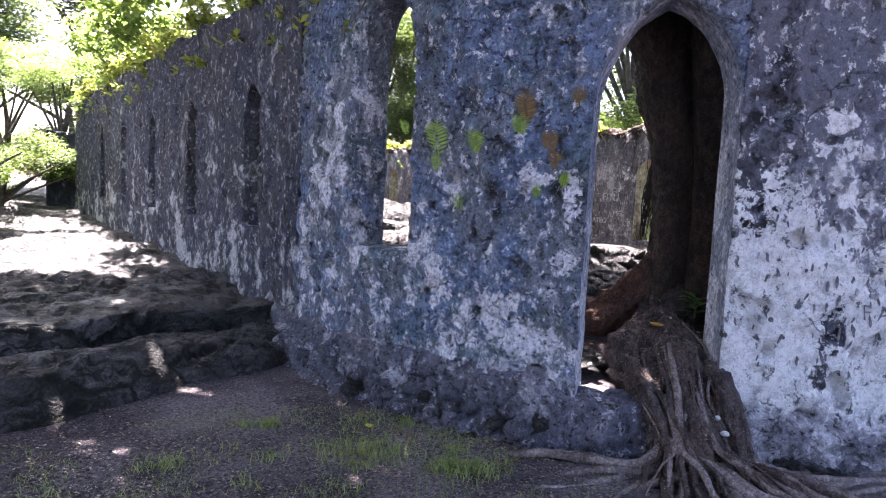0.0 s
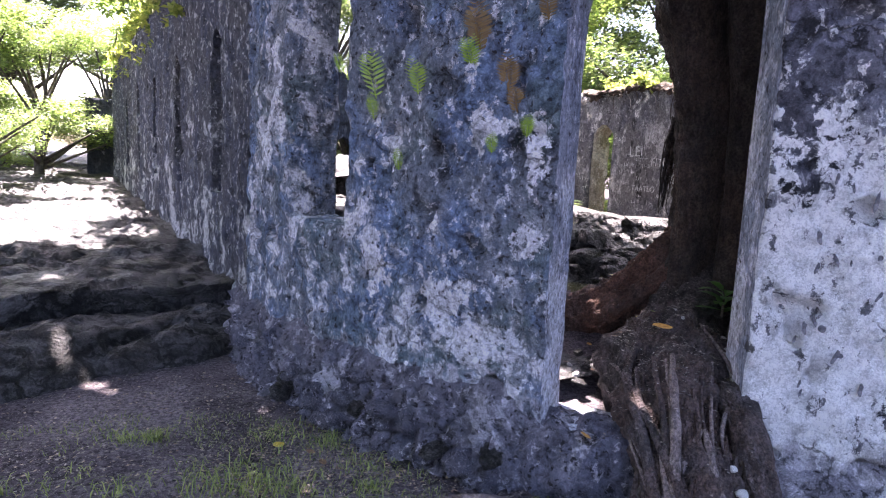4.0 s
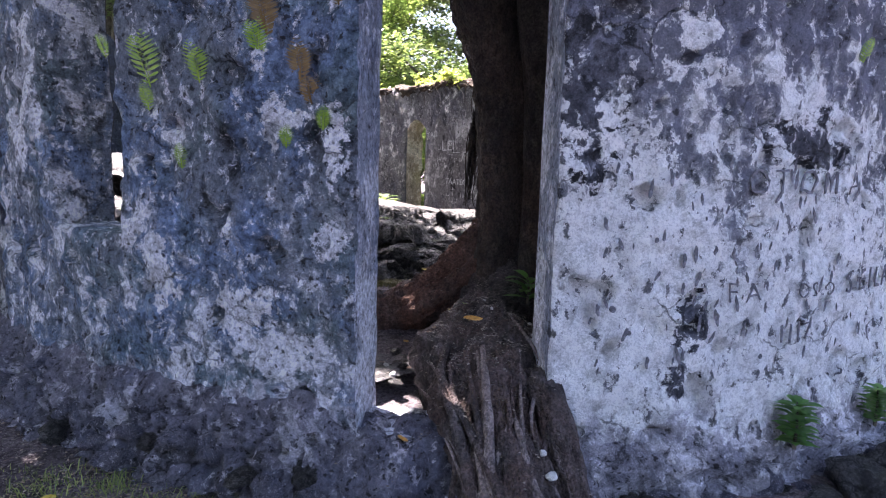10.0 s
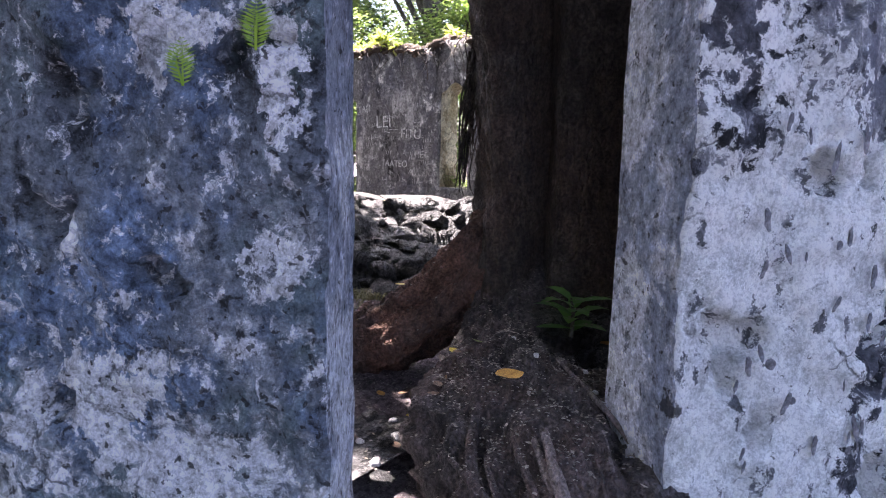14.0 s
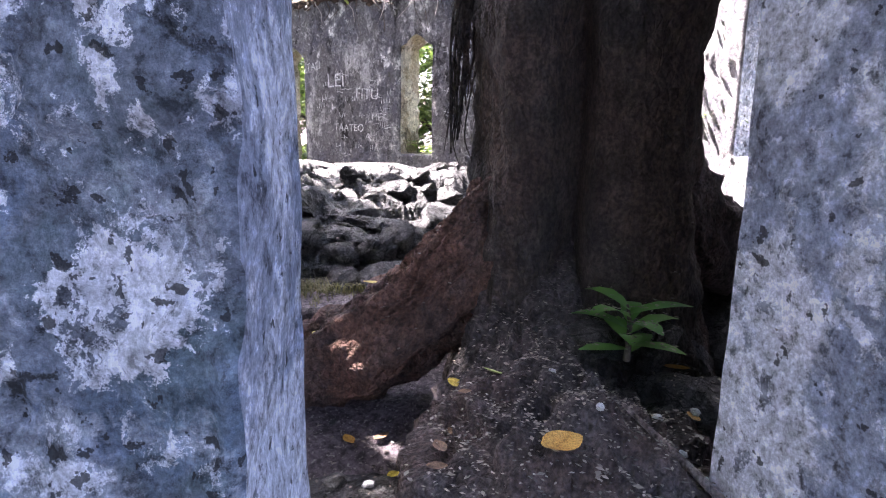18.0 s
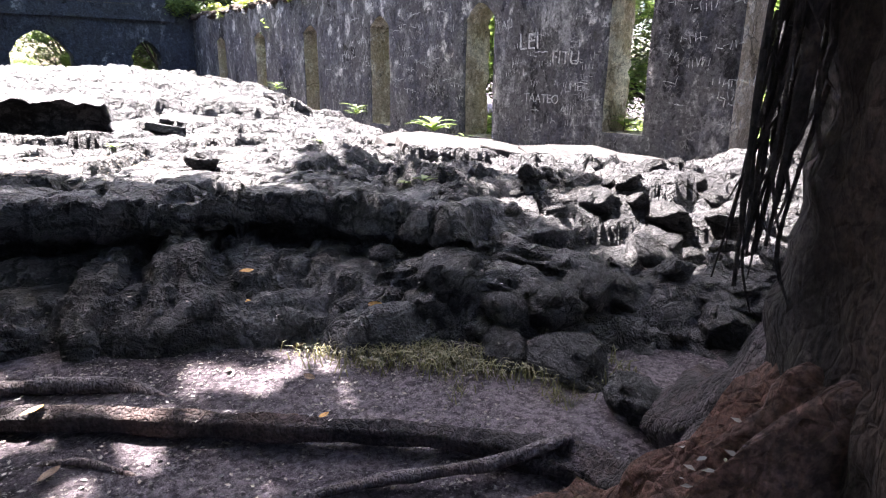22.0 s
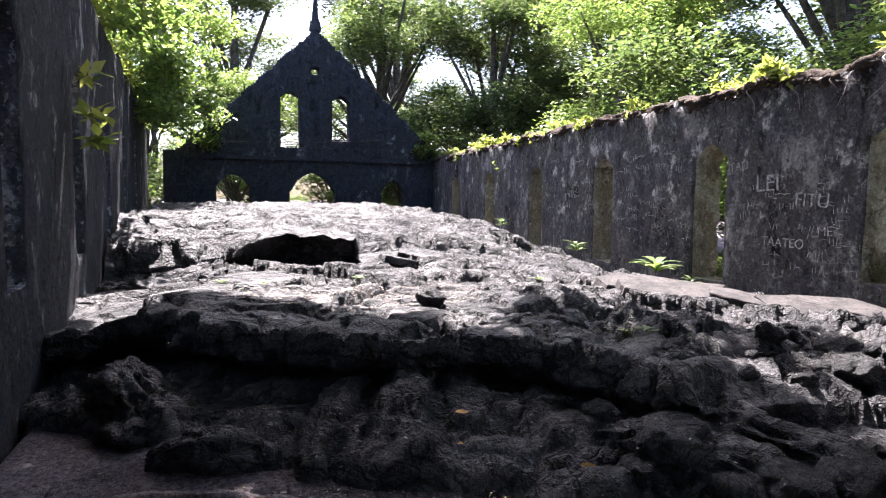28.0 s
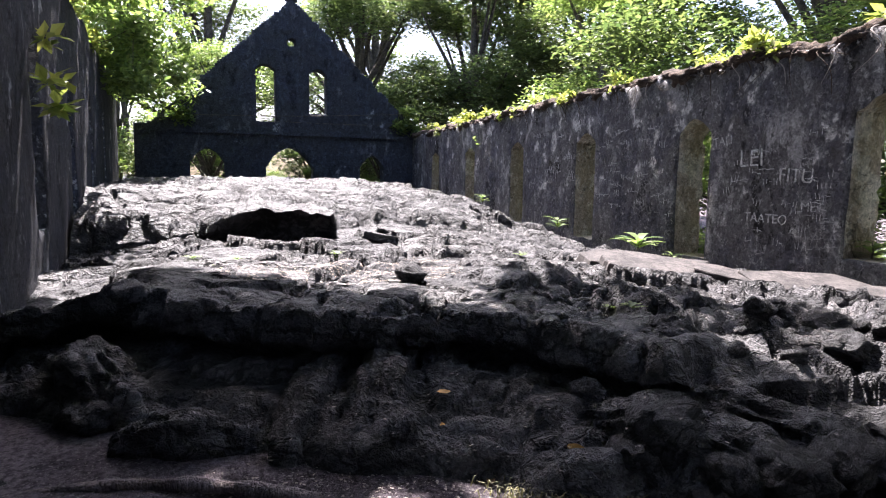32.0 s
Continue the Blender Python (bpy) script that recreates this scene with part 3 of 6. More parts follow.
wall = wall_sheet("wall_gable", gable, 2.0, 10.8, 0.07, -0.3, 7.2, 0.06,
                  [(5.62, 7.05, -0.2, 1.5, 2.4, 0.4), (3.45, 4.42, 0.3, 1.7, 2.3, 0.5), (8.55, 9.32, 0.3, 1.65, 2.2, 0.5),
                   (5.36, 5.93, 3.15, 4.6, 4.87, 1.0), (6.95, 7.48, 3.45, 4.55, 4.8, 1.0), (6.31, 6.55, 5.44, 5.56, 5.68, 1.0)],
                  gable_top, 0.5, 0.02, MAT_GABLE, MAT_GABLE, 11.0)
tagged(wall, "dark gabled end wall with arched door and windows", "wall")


# ---- ground ----
def ground_z(x, y):
    r = math.hypot((x - AX) / RX, (y - AY) / RY) if y < AY else abs(x - AX) / RX
    inside = 1 - sstep(r, 0.9, 0.985)
    if y > NAVE_END:
        inside *= 1 - sstep(y, NAVE_END, NAVE_END + 1)
    z_out = -0.5 + 0.05 * sstep(-y, -3, 3) + 0.03 * nz(x, y, 0, 0.7, 3)
    z_in = 0.08 - 0.24 * (1 - sstep(math.hypot(x - 3.7, y - 4.0), 0.5, 1.5)) + 0.03 * nz(x, y, 2, 1.1, 3)
    return z_out + (z_in - z_out) * inside


def axis_lines(c, half, step, far):
    out = [c + i * step for i in range(int(-half / step), int(half / step) + 1)]
    d, s = half, step
    while d < far:
        s *= 1.5
        d += s
        out = [c - d] + out + [c + d]
    return out


gx = axis_lines(4.0, 6.0, 0.1, 1500)
gy = axis_lines(4.5, 5.5, 0.1, 1500)
verts = [(x, y, ground_z(x, y) + (0.012 * nz(x, y, 5, 7.0, 2) if abs(x) < 12 and abs(y) < 12 else 0)) for y in gy for x in gx]
n = len(gx)
faces = [(j * n + i, j * n + i + 1, (j + 1) * n + i + 1, (j + 1) * n + i) for j in range(len(gy) - 1) for i in range(n - 1)]
ground = part("ground", mesh_of("ground", verts, faces, True), MAT_DIRT)
tagged(ground, "bare dark soil with bits of stone and litter", "ground", kind="structure")


# ---- lava ----
def pillows(x, y, scale, seed):
    """Rounded lobes with creases between them, 0 in a crease to 1 on a back."""
    v = Vector((x * scale + 0.4 * nz(x, y, seed, 1.2, 2), y * scale * 1.25 + 0.4 * nz(y, x, seed, 1.2, 2), seed))
    d = noise.voronoi(v)[0]
    return math.sqrt(min(1.0, (d[1] - d[0]) / 0.45))


def plates(x, y, scale, seed):
    """Cracked crust: each plate sits at its own height and tilt; also how near the crack is."""
    v = Vector((x * scale + 0.25 * nz(x, y, seed, 1.5, 3), y * scale * 1.3 + 0.25 * nz(y, x, seed + 2, 1.5, 3), seed))
    d, q = noise.voronoi(v)
    a, b, c = noise.cell(q[0] * 3.7), noise.cell(q[0] * 5.1 + Vector((9, 2, 4))), noise.cell(q[0] * 4.3 + Vector((1, 7, 3)))
    off = v - q[0]
    return (a - 0.5) * 0.9 + off.x * (b - 0.5) * 1.6 + off.y * (c - 0.5) * 1.6, d[1] - d[0]


def cliff(v, a, b):
    k = min(1.0, max(0.0, (v - a) / (b - a)))
    return k ** 0.6


def lava_in(x, y):
    """Place of a point of the lava that fills the nave: height, and how far the crust hangs out over the hollow below."""
    w = 0.25 * nz(x, y, 1, 0.9, 3)
    lob = pillows(x * 0.7, y, 0.8, 2.0)
    small = pillows(x * 0.6, y, 1.9, 5.0)
    s = (x - 2.8) * 0.592 + (y - 8.7) * 0.806 + w * 0.5 + 0.16 * (lob - 0.6)
    right = sstep(x, 6.2, 7.4)
    lip = 1.3 + 0.4 * nz(x, y, 41, 0.7, 2) + 0.16 * nz(x, y, 43, 2.4, 3)
    toe = sstep(s, lip - 0.5, lip - 0.3) * (1 - sstep(s, lip + 0.15, lip + 0.3))
    h = (0.22 - 0.04 * right) * cliff(s, 0.0, 0.35) + 0.06 * sstep(s, 0.3, 0.9) + 0.14 * sstep(s, lip - 0.25, lip - 0.17) + 0.19 * sstep(s, lip - 0.12, lip - 0.04 + 0.5 * right)
    h += 0.02 * sstep(s, 1.1, 3.0)
    # the upper shell, broken open over a hollow
    yy = y + 0.4 * nz(x, y, 1, 0.7, 2) + 0.1 * nz(x, y, 61, 1.6, 2)
    mouth = sstep(x, 3.6, 4.7) * (1 - sstep(x, 5.5, 5.8))
    pocket = sstep(x, 6.0, 6.2) * (1 - sstep(x, 6.7, 6.9))
    toe = max(toe, sstep(yy, 12.8, 12.95) * (1 - sstep(yy, 13.3, 13.5)) * (1 - sstep(x, 5.4, 6.0)))
    soft = 0.1 + 0.6 * (1 - mouth)
    side = 1 - sstep(x, 7.8, 9.5)
    h -= 0.12 * mouth * sstep(yy, 12.2, 12.7) * (1 - sstep(yy, 12.95, 13.02))
    h += (0.36 * sstep(yy, 13.0, 13.0 + soft) + 0.1 * sstep(yy, 13.9, 14.3)) * side
    h += 0.14 * sstep(y, 12.4, 15.5) + 0.09 * sstep(y, 15, 19)
    fall = sstep(x, 7.6, 10.4)
    h -= fall * 0.26 * sstep(y, 7.0, 9) * (1 - 0.6 * sstep(y, 10.8, 12.5) * (1 - sstep(x, 8.8, 10.0))) + 0.12 * sstep(x, 8.8, 10.4) * sstep(y, 11, 14)
    h -= (1 - sstep(x, 2.7, 4.0)) * 0.22 * sstep(y, 8.5, 10) * (1 - sstep(y, 12.5, 14))
    edge = sstep(yy, 12.85, 12.98) * (1 - sstep(yy, 13.3, 13.55)) * mouth
    h += edge * (0.13 * nz(x, 0, 71, 1.3, 3) - 0.1 * abs(nz(x, 0, 73, 2.6, 2)))
    on = sstep(s, -0.05, 0.25) * (1 - 0.85 * edge)
    yard = sstep(x, 7.1, 7.7) * sstep(y, 8.2, 8.6) * (1 - sstep(y, 10.6, 11.2))
    flat = max(sstep(s, 1.3, 1.7) * (1 - sstep(y, 12.2, 12.8)) * (1 - sstep(x, 6.0, 6.6)), yard)
    shell = sstep(yy, 13.2, 13.8)
    calm = max(0.9 * toe, 0.8 * flat, 0.6 * shell)
    h += 0.12 * math.exp(-((x - 6.6) / 0.65) ** 2 - ((y - 8.95) / 0.32) ** 2)
    top_ = sstep(s, lip + 0.05, lip + 0.3)
    h += on * (0.05 * (0.22 - abs(nz(x, y, 53, 2.6, 4))) + 0.03 * (0.2 - abs(nz(x * 0.6, y, 57, 6.0, 3)))) * (1 - 0.6 * top_)
    h += on * ((0.15 * lob - 0.08) * (0.45 + 0.55 * top_) * (1 - 0.8 * flat) * (1 - 0.5 * shell) * (1 - 0.5 * toe) + (0.06 * small - 0.035) * (1 - calm))
    h += on * (0.05 * nz(x, y, 3, 2.0, 3) * (1 - 0.6 * flat) + 0.03 * nz(x, y, 7, 5.0, 3) * (1 - calm) * (1 - 0.6 * top_) + 0.012 * (0.2 - abs(nz(x, y, 9, 11.0, 2))) * (1 - 0.8 * top_))
    pl, gap = plates(x, y, 1.15, 12.0)
    p2, gap2 = plates(x, y, 3.2, 15.0)
    h += on * ((0.04 + 0.02 * flat) * pl * (0.35 + 0.65 * top_) + 0.02 * p2 * (1 - calm))
    h -= on * (0.09 * (1 - sstep(gap, 0.0, 0.05)) * (1 - 0.6 * shell) + 0.03 * (1 - sstep(gap2, 0.0, 0.08)) * (1 - calm)) * (0.3 + 0.7 * top_)
    lay = h / 0.085 + 0.9 * nz(x * 0.6, y, 81, 1.1, 3)
    h += on * (1 - 0.8 * toe) * (0.35 - 0.05 * top_) * 0.085 * (math.floor(lay) + sstep(lay - math.floor(lay), 0.62, 0.97) - lay + 0.5) * (1 - 0.35 * flat)
    # ropes drawn out in bows across the flow
    where = sstep(nz(x, y, 91, 0.6, 2), -0.05, 0.15) * on * (1 - 0.8 * flat) * (0.25 + 0.75 * sstep(s, lip + 0.3, lip + 0.6))
    bow = (y + 0.5 * nz(x, y, 93, 0.8, 2) - 0.25 * (x - 5.0 - 0.8 * nz(x, y, 95, 0.4, 1)) ** 2 * 0.4) * 52
    h += 0.007 * where * math.sin(bow)
    crease = abs(nz(x * 0.5, y * 1.5, 17, 1.7, 4))
    h -= on * 0.075 * (1 - sstep(crease, 0.0, 0.05)) * (0.3 + 0.7 * top_) * (1 - 0.5 * yard)
    crack = abs(nz(x, y, 31, 0.9, 3))
    h -= on * 0.13 * (1 - sstep(crack, 0.008, 0.03)) * sstep(s, 0.9, 1.2)
    hang = 0.46 * sstep(s, lip - 0.25, lip - 0.12) * (1 - sstep(s, lip, lip + 1.2)) * (1 - right)
    hang2 = (0.12 + 0.6 * mouth + 0.3 * pocket) * sstep(yy, 13.0, 13.2) * (1 - sstep(yy, 13.2, 14.4)) * (1 - sstep(x, 6.0, 7.0))
    return (-0.12 if s < 0 else -0.12 * (1 - sstep(s, 0, 0.12))) + h, hang, hang2


def sheet(name, fn, xs, ys, material):
    nx = len(xs)
    vs = [fn(x, y) for y in ys for x in xs]
    fs = [(j * nx + i, j * nx + i + 1, (j + 1) * nx + i + 1, (j + 1) * nx + i) for j in range(len(ys) - 1) for i in range(nx - 1)]
    return part(name, mesh_of(name, vs, fs, True), material)


def inside_point(x, y):
    h, hang, hang2 = lava_in(x, y)
    if y < AY and math.hypot((x - AX) / (RX - 0.2), (y - AY) / (RY - 0.2)) > 1:
        return (x, y, -1.2)
    return (x - 0.592 * hang, y - 0.806 * hang - hang2, h + 0.1)


xs = [2.45 + 0.034 * i for i in range(234)]
ys = [4.4 + 0.034 * i for i in range(300)] + [14.62 + 0.05 * i for i in range(60)] + [17.7 + 0.2 * i for i in range(34)]
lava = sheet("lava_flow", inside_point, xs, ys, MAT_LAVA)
tagged(lava, "hardened grey-black ropy lava filling the nave", "lava", kind="structure")


def outside_point(x, y):
    w = 0.3 * nz(x, y, 9, 0.8, 3)
    across, along = (y - 6.7) * 0.85 - (x - 1.2) * 0.3, (y - 6.7) * 0.3 + (x - 1.2) * 0.85
    lob = pillows(along * 0.3 + 0.15 * across, across * 1.15, 0.9, 7.0)
    small = pillows(along * 0.4, across * 1.2, 2.2, 4.0)
    s = across + w + 0.2 * (lob - 0.6)
    h = 0.30 * cliff(s, 0, 0.5) + 0.22 * sstep(s, 1.0, 1.25) + 0.028 * max(0, s)
    on = sstep(s, -0.05, 0.3)
    h += on * (0.17 * lob - 0.08 + 0.06 * small - 0.03 + 0.04 * nz(x, y, 3, 1.6, 3))
    pl, gap = plates(x, y, 0.8, 12.0)
    p2, gap2 = plates(x, y, 2.4, 15.0)
    h += on * (0.02 * pl + 0.006 * p2 - 0.03 * (1 - sstep(gap, 0.0, 0.06)) - 0.015 * (1 - sstep(gap2, 0.0, 0.08)))
    ridge = abs(nz(x, y, 71, 3.0, 4))
    h += on * (0.06 * (0.25 - ridge) + 0.02 * (0.2 - abs(nz(x * 0.7, y, 75, 8.0, 3))))
    lay = h / 0.1 + 0.8 * nz(x, y, 81, 1.2, 3)
    h += on * 0.06 * (math.floor(lay) + sstep(lay - math.floor(lay), 0.6, 0.95) - lay + 0.5)
    hang = 0.25 * sstep(s, 1.02, 1.25) * (1 - sstep(s, 1.25, 2.2))
    return (x, y - hang, -0.52 + h - (0.15 if s < 0 else 0.15 * (1 - sstep(s, 0, 0.12))))


xs = [-14 + 0.3 * i for i in range(37)] + [-2.98 + 0.075 * i for i in range(73)]
ys = [4.6 + 0.07 * i for i in range(90)] + [10.9 + 0.2 * i for i in range(100)] + [31 + 1.5 * i for i in range(20)]
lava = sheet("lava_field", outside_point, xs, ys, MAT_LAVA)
tagged(lava, "hardened lava field banked against the church wall", "lava", kind="structure")


# ---- tree in the doorway ----
def tube(path, radii, sides=14, lobes=0.0, rough=0.05, seed=0.0, steps=6, cap=True, fibre=0.0):
    """A tapering, uneven limb through points, as vertices and faces."""
    pts = [Vector(p) for p in path]
    dense, rr = [], []
    for i in range(len(pts) - 1):
        p0, p1, p2, p3 = pts[max(0, i - 1)], pts[i], pts[i + 1], pts[min(len(pts) - 1, i + 2)]
        for k in range(steps):
            t = k / steps
            q = 0.5 * ((2 * p1) + (p2 - p0) * t + (2 * p0 - 5 * p1 + 4 * p2 - p3) * t * t + (3 * p1 - p0 - 3 * p2 + p3) * t ** 3)
            dense.append(q)
            rr.append(radii[i] + (radii[i + 1] - radii[i]) * t)
    dense.append(pts[-1])
    rr.append(radii[-1])
    vs, fs = [], []
    first_d = (dense[1] - dense[0]).normalized()
    side = first_d.cross(Vector((0.9, 0.3, 0.2)) if abs(first_d.x) < 0.8 else Vector((0.1, 0.9, 0.2))).normalized()
    for i, (p, r) in enumerate(zip(dense, rr)):
        d = (dense[min(i + 1, len(dense) - 1)] - dense[max(i - 1, 0)]).normalized()
        side = (side - d * side.dot(d)).normalized()
        up = side.cross(d).normalized()
        for k in range(sides):
            a = 2 * math.pi * k / sides
            q = p + (side * math.cos(a) + up * math.sin(a)) * r
            f = 1 + rough * 2.2 * nz(q.x + seed, q.y, q.z, 3.0, 3) + lobes * math.cos(5 * a + seed + 1.3 * nz(0, 0, p.z, 1)) + rough * nz(q.x, q.y, q.z + seed, 12.0, 2)
            if fibre:
                run = i / steps
                f += fibre * (0.4 - 2.2 * abs(nz(math.cos(a) * 3.2, math.sin(a) * 3.2, run * 0.7 + seed, 1.6, 3))) + 0.25 * fibre * nz(math.cos(a) * 3, math.sin(a) * 3, run * 2 + seed, 2.0, 2)
            vs.append(p + (side * math.cos(a) + up * math.sin(a)) * r * f)
    for i in range(len(dense) - 1):
        for k in range(sides):
            k2 = (k + 1) % sides
            fs.append((i * sides + k, i * sides + k2, (i + 1) * sides + k2, (i + 1) * sides + k))
    if cap:
        for base in (0, (len(dense) - 1) * sides):
            fs.append(tuple(range(base, base + sides)) if base else tuple(range(sides))[::-1])
    return vs, fs


def limb(name, path, radii, material, parent, label="", **kw):
    vs, fs = tube(path, radii, **kw)
    return part(name, mesh_of(name, vs, fs, True), material, parent, label)


banyan = tagged(new("door_tree"), "large dark fig tree rooted in the church doorway", "tree")
vs, fs = tube([(5.42, 4.3, -0.1), (5.4, 4.3, 0.35), (5.36, 4.31, 0.8), (5.35, 4.31, 1.4), (5.33, 4.29, 2.0), (5.24, 4.22, 2.7), (5.1, 4.2, 3.6), (5.0, 4.15, 5.0), (5.0, 4.1, 7.0)],
              [0.64, 0.52, 0.44, 0.43, 0.49, 0.66, 0.82, 0.75, 0.5], sides=140, lobes=0.05, rough=0.03, steps=22, fibre=0.025)
folded = []
for v in vs:                            # two stems grown together, a deep fold between them
    ax_ = Vector((5.35 - 0.07 * max(0, v.z - 1.8), 4.3, v.z))
    th = math.degrees(math.atan2(v.y - ax_.y, v.x - ax_.x)) % 360
    d = th - 194 - 6 * nz(0, 0, v.z, 1.1, 2)
    k = 1 - 0.55 * math.exp(-(d / 10.0) ** 2) + 0.07 * math.exp(-((d + 34) / 16) ** 2) + 0.07 * math.exp(-((d - 36) / 18) ** 2)
    folded.append(ax_ + (v - ax_) * k)
part("trunk", mesh_of("trunk", folded, fs, True), MAT_BARK, banyan, "dark fissured trunk")
for path, rad in (([(5.0, 4.1, 6.0), (4.0, 5.6, 7.6), (3.0, 7.5, 8.6)], [0.32, 0.2, 0.08]), ([(5.0, 4.1, 6.0), (6.4, 5.4, 7.8), (7.4, 7.6, 9.0)], [0.32, 0.2, 0.08]),
                  ([(5.0, 4.1, 6.2), (3.4, 3.2, 7.6), (1.4, 3.0, 8.6)], [0.3, 0.18, 0.08]), ([(5.0, 4.1, 6.4), (5.2, 6.0, 8.6), (5.0, 9.0, 10)], [0.3, 0.18, 0.08])):
    limb("limb", path, rad, MAT_BARK, banyan, sides=10)
limb("root", [(5.35, 4.42, 0.9), (5.1, 4.36, 0.48), (4.82, 4.2, 0.14), (4.52, 3.96, 0.02), (4.22, 3.66, -0.05), (4.02, 3.42, -0.18), (3.88, 3.24, -0.42), (3.82, 3.1, -0.8)],
     [0.1, 0.26, 0.4, 0.5, 0.4, 0.31, 0.28, 0.25], MAT_ROOT, banyan, "thick root flowing out through the doorway", sides=90, lobes=0.05, rough=0.07, steps=18, fibre=0.09)
limb("root", [(5.2, 4.45, 1.0), (5.0, 4.74, 0.55), (4.8, 5.06, 0.25), (4.56, 5.4, 0.13), (4.28, 5.8, 0.1), (3.95, 6.2, 0.1), (3.4, 6.5, 0.04), (3.0, 6.7, -0.05)],
     [0.16, 0.21, 0.2, 0.17, 0.14, 0.11, 0.08, 0.05], MAT_ROOT_RED, banyan, "red-brown surface root", sides=72, lobes=0.12, rough=0.13, steps=18, fibre=0.16)
limb("root", [(5.6, 4.75, 0.6), (5.5, 5.05, 0.3), (5.62, 5.4, 0.12), (5.4, 5.85, 0.12), (4.85, 6.35, 0.13), (4.15, 6.95, 0.13), (3.5, 7.35, 0.1), (3.1, 7.5, 0.02)],
     [0.2, 0.13, 0.09, 0.045, 0.045, 0.05, 0.04, 0.02], MAT_ROOT, banyan, "grey surface root lying on the soil", sides=24, lobes=0.1, rough=0.14, steps=10, fibre=0.12)
limb("root", [(5.55, 4.1, 1.0), (5.85, 4.0, 0.72), (6.3, 3.92, 0.56), (6.9, 3.9, 0.48), (7.5, 4.0, 0.3), (8.0, 4.2, 0.1)], [0.22, 0.26, 0.27, 0.24, 0.16, 0.08], MAT_ROOT, banyan, "dark buttress root along the wall", sides=40, lobes=0.06, rough=0.08, steps=10, fibre=0.07)
limb("root", [(5.8, 4.7, 0.9), (5.85, 5.0, 0.4), (6.1, 5.3, 0.2), (6.5, 5.5, 0.15)], [0.18, 0.2, 0.16, 0.08], MAT_ROOT, banyan, sides=30, lobes=0.08, rough=0.1, fibre=0.09)
for path, r0 in (([(3.2, 7.65, 0.06), (3.7, 7.5, 0.1), (4.1, 7.36, 0.1), (4.5, 7.1, 0.09), (4.7, 6.8, 0.04)], 0.032), ([(5.45, 7.12, 0.06), (5.75, 6.75, 0.11), (6.0, 6.35, 0.11), (6.2, 5.95, 0.08)], 0.026),
                 ([(4.75, 6.02, 0.04), (5.1, 5.82, 0.1), (5.4, 5.65, 0.13), (5.62, 5.5, 0.22)], 0.03), ([(4.0, 6.75, 0.05), (4.25, 6.6, 0.09), (4.45, 6.35, 0.06)], 0.018)):
    limb("surface_root", path, [r0 * 0.5] + [r0] * (len(path) - 2) + [r0 * 0.5], MAT_STRAND, banyan, sides=12, rough=0.2, steps=8, fibre=0.15)
limb("root", [(4.32, 3.6, 0.02), (4.28, 3.42, 0.16), (4.22, 3.26, 0.16), (4.16, 3.1, -0.06), (4.13, 2.98, -0.3), (4.13, 2.9, -0.6)], [0.05, 0.085, 0.1, 0.1, 0.09, 0.07], MAT_ROOT, banyan, "knobbed root pressed round the door jamb", sides=48, lobes=0.08, rough=0.1, steps=12, fibre=0.16)
rng = random.Random(5)
MOUND = [((4.52, 3.96, 0.02), 0.5), ((4.22, 3.66, -0.05), 0.4), ((4.02, 3.42, -0.18), 0.31), ((3.88, 3.24, -0.42), 0.28), ((3.82, 3.1, -0.62), 0.27)]
for k in range(34):                     # ropy strands running down the thick root and out over the soil
    a0, drift = 1.3 - 2.9 * k / 33 + rng.uniform(-0.12, 0.12), rng.uniform(-0.5, 0.5)
    line = []
    for i, (p, r) in enumerate(MOUND):
        q, o = Vector(MOUND[min(i + 1, 4)][0]), Vector(MOUND[max(i - 1, 0)][0])
        t_ = (q - o).normalized()
        s_ = t_.cross(Vector((0, 0, 1))).normalized()
        u_ = s_.cross(t_).normalized()
        a = a0 + drift * (i - 4) / 4 + 0.9 * nz(i * 0.9, k * 3.1, 2, 1.0, 2) * (i < 4)
        line.append(Vector(p) + (s_ * math.sin(a) + u_ * math.cos(a)) * r * ((1.05 if i else 0.95) + rng.uniform(-0.04, 0.08)))
    line = line[rng.choice((0, 1, 1, 2)):-1]
    q = k / 33
    foot_ = Vector((3.3 + 1.1 * q + rng.uniform(-0.08, 0.08), 3.2 - 0.75 * q ** 0.6 + rng.uniform(-0.08, 0.08), -0.47))
    away = Vector((foot_.x - 3.95, foot_.y - 3.35, 0)).normalized()
    line += [line[-1].lerp(foot_, 0.55) + Vector((rng.uniform(-0.04, 0.04), rng.uniform(-0.04, 0.04), 0.03)), foot_, foot_ + away * rng.uniform(0.25, 0.6) + Vector((rng.uniform(-0.12, 0.12), rng.uniform(-0.12, 0.12), -0.02))]
    r0 = rng.choice((0.009, 0.013, 0.018, 0.024, 0.03))
    rad = [r0 * 0.5] + [r0 * rng.uniform(0.85, 1.25) for _ in line[1:-1]] + [r0 * 0.4]
    limb("root_strand", line, rad, MAT_STRAND if k % 3 == 0 else MAT_ROOT, banyan, sides=10, rough=0.14, seed=k, steps=8, fibre=0.12)
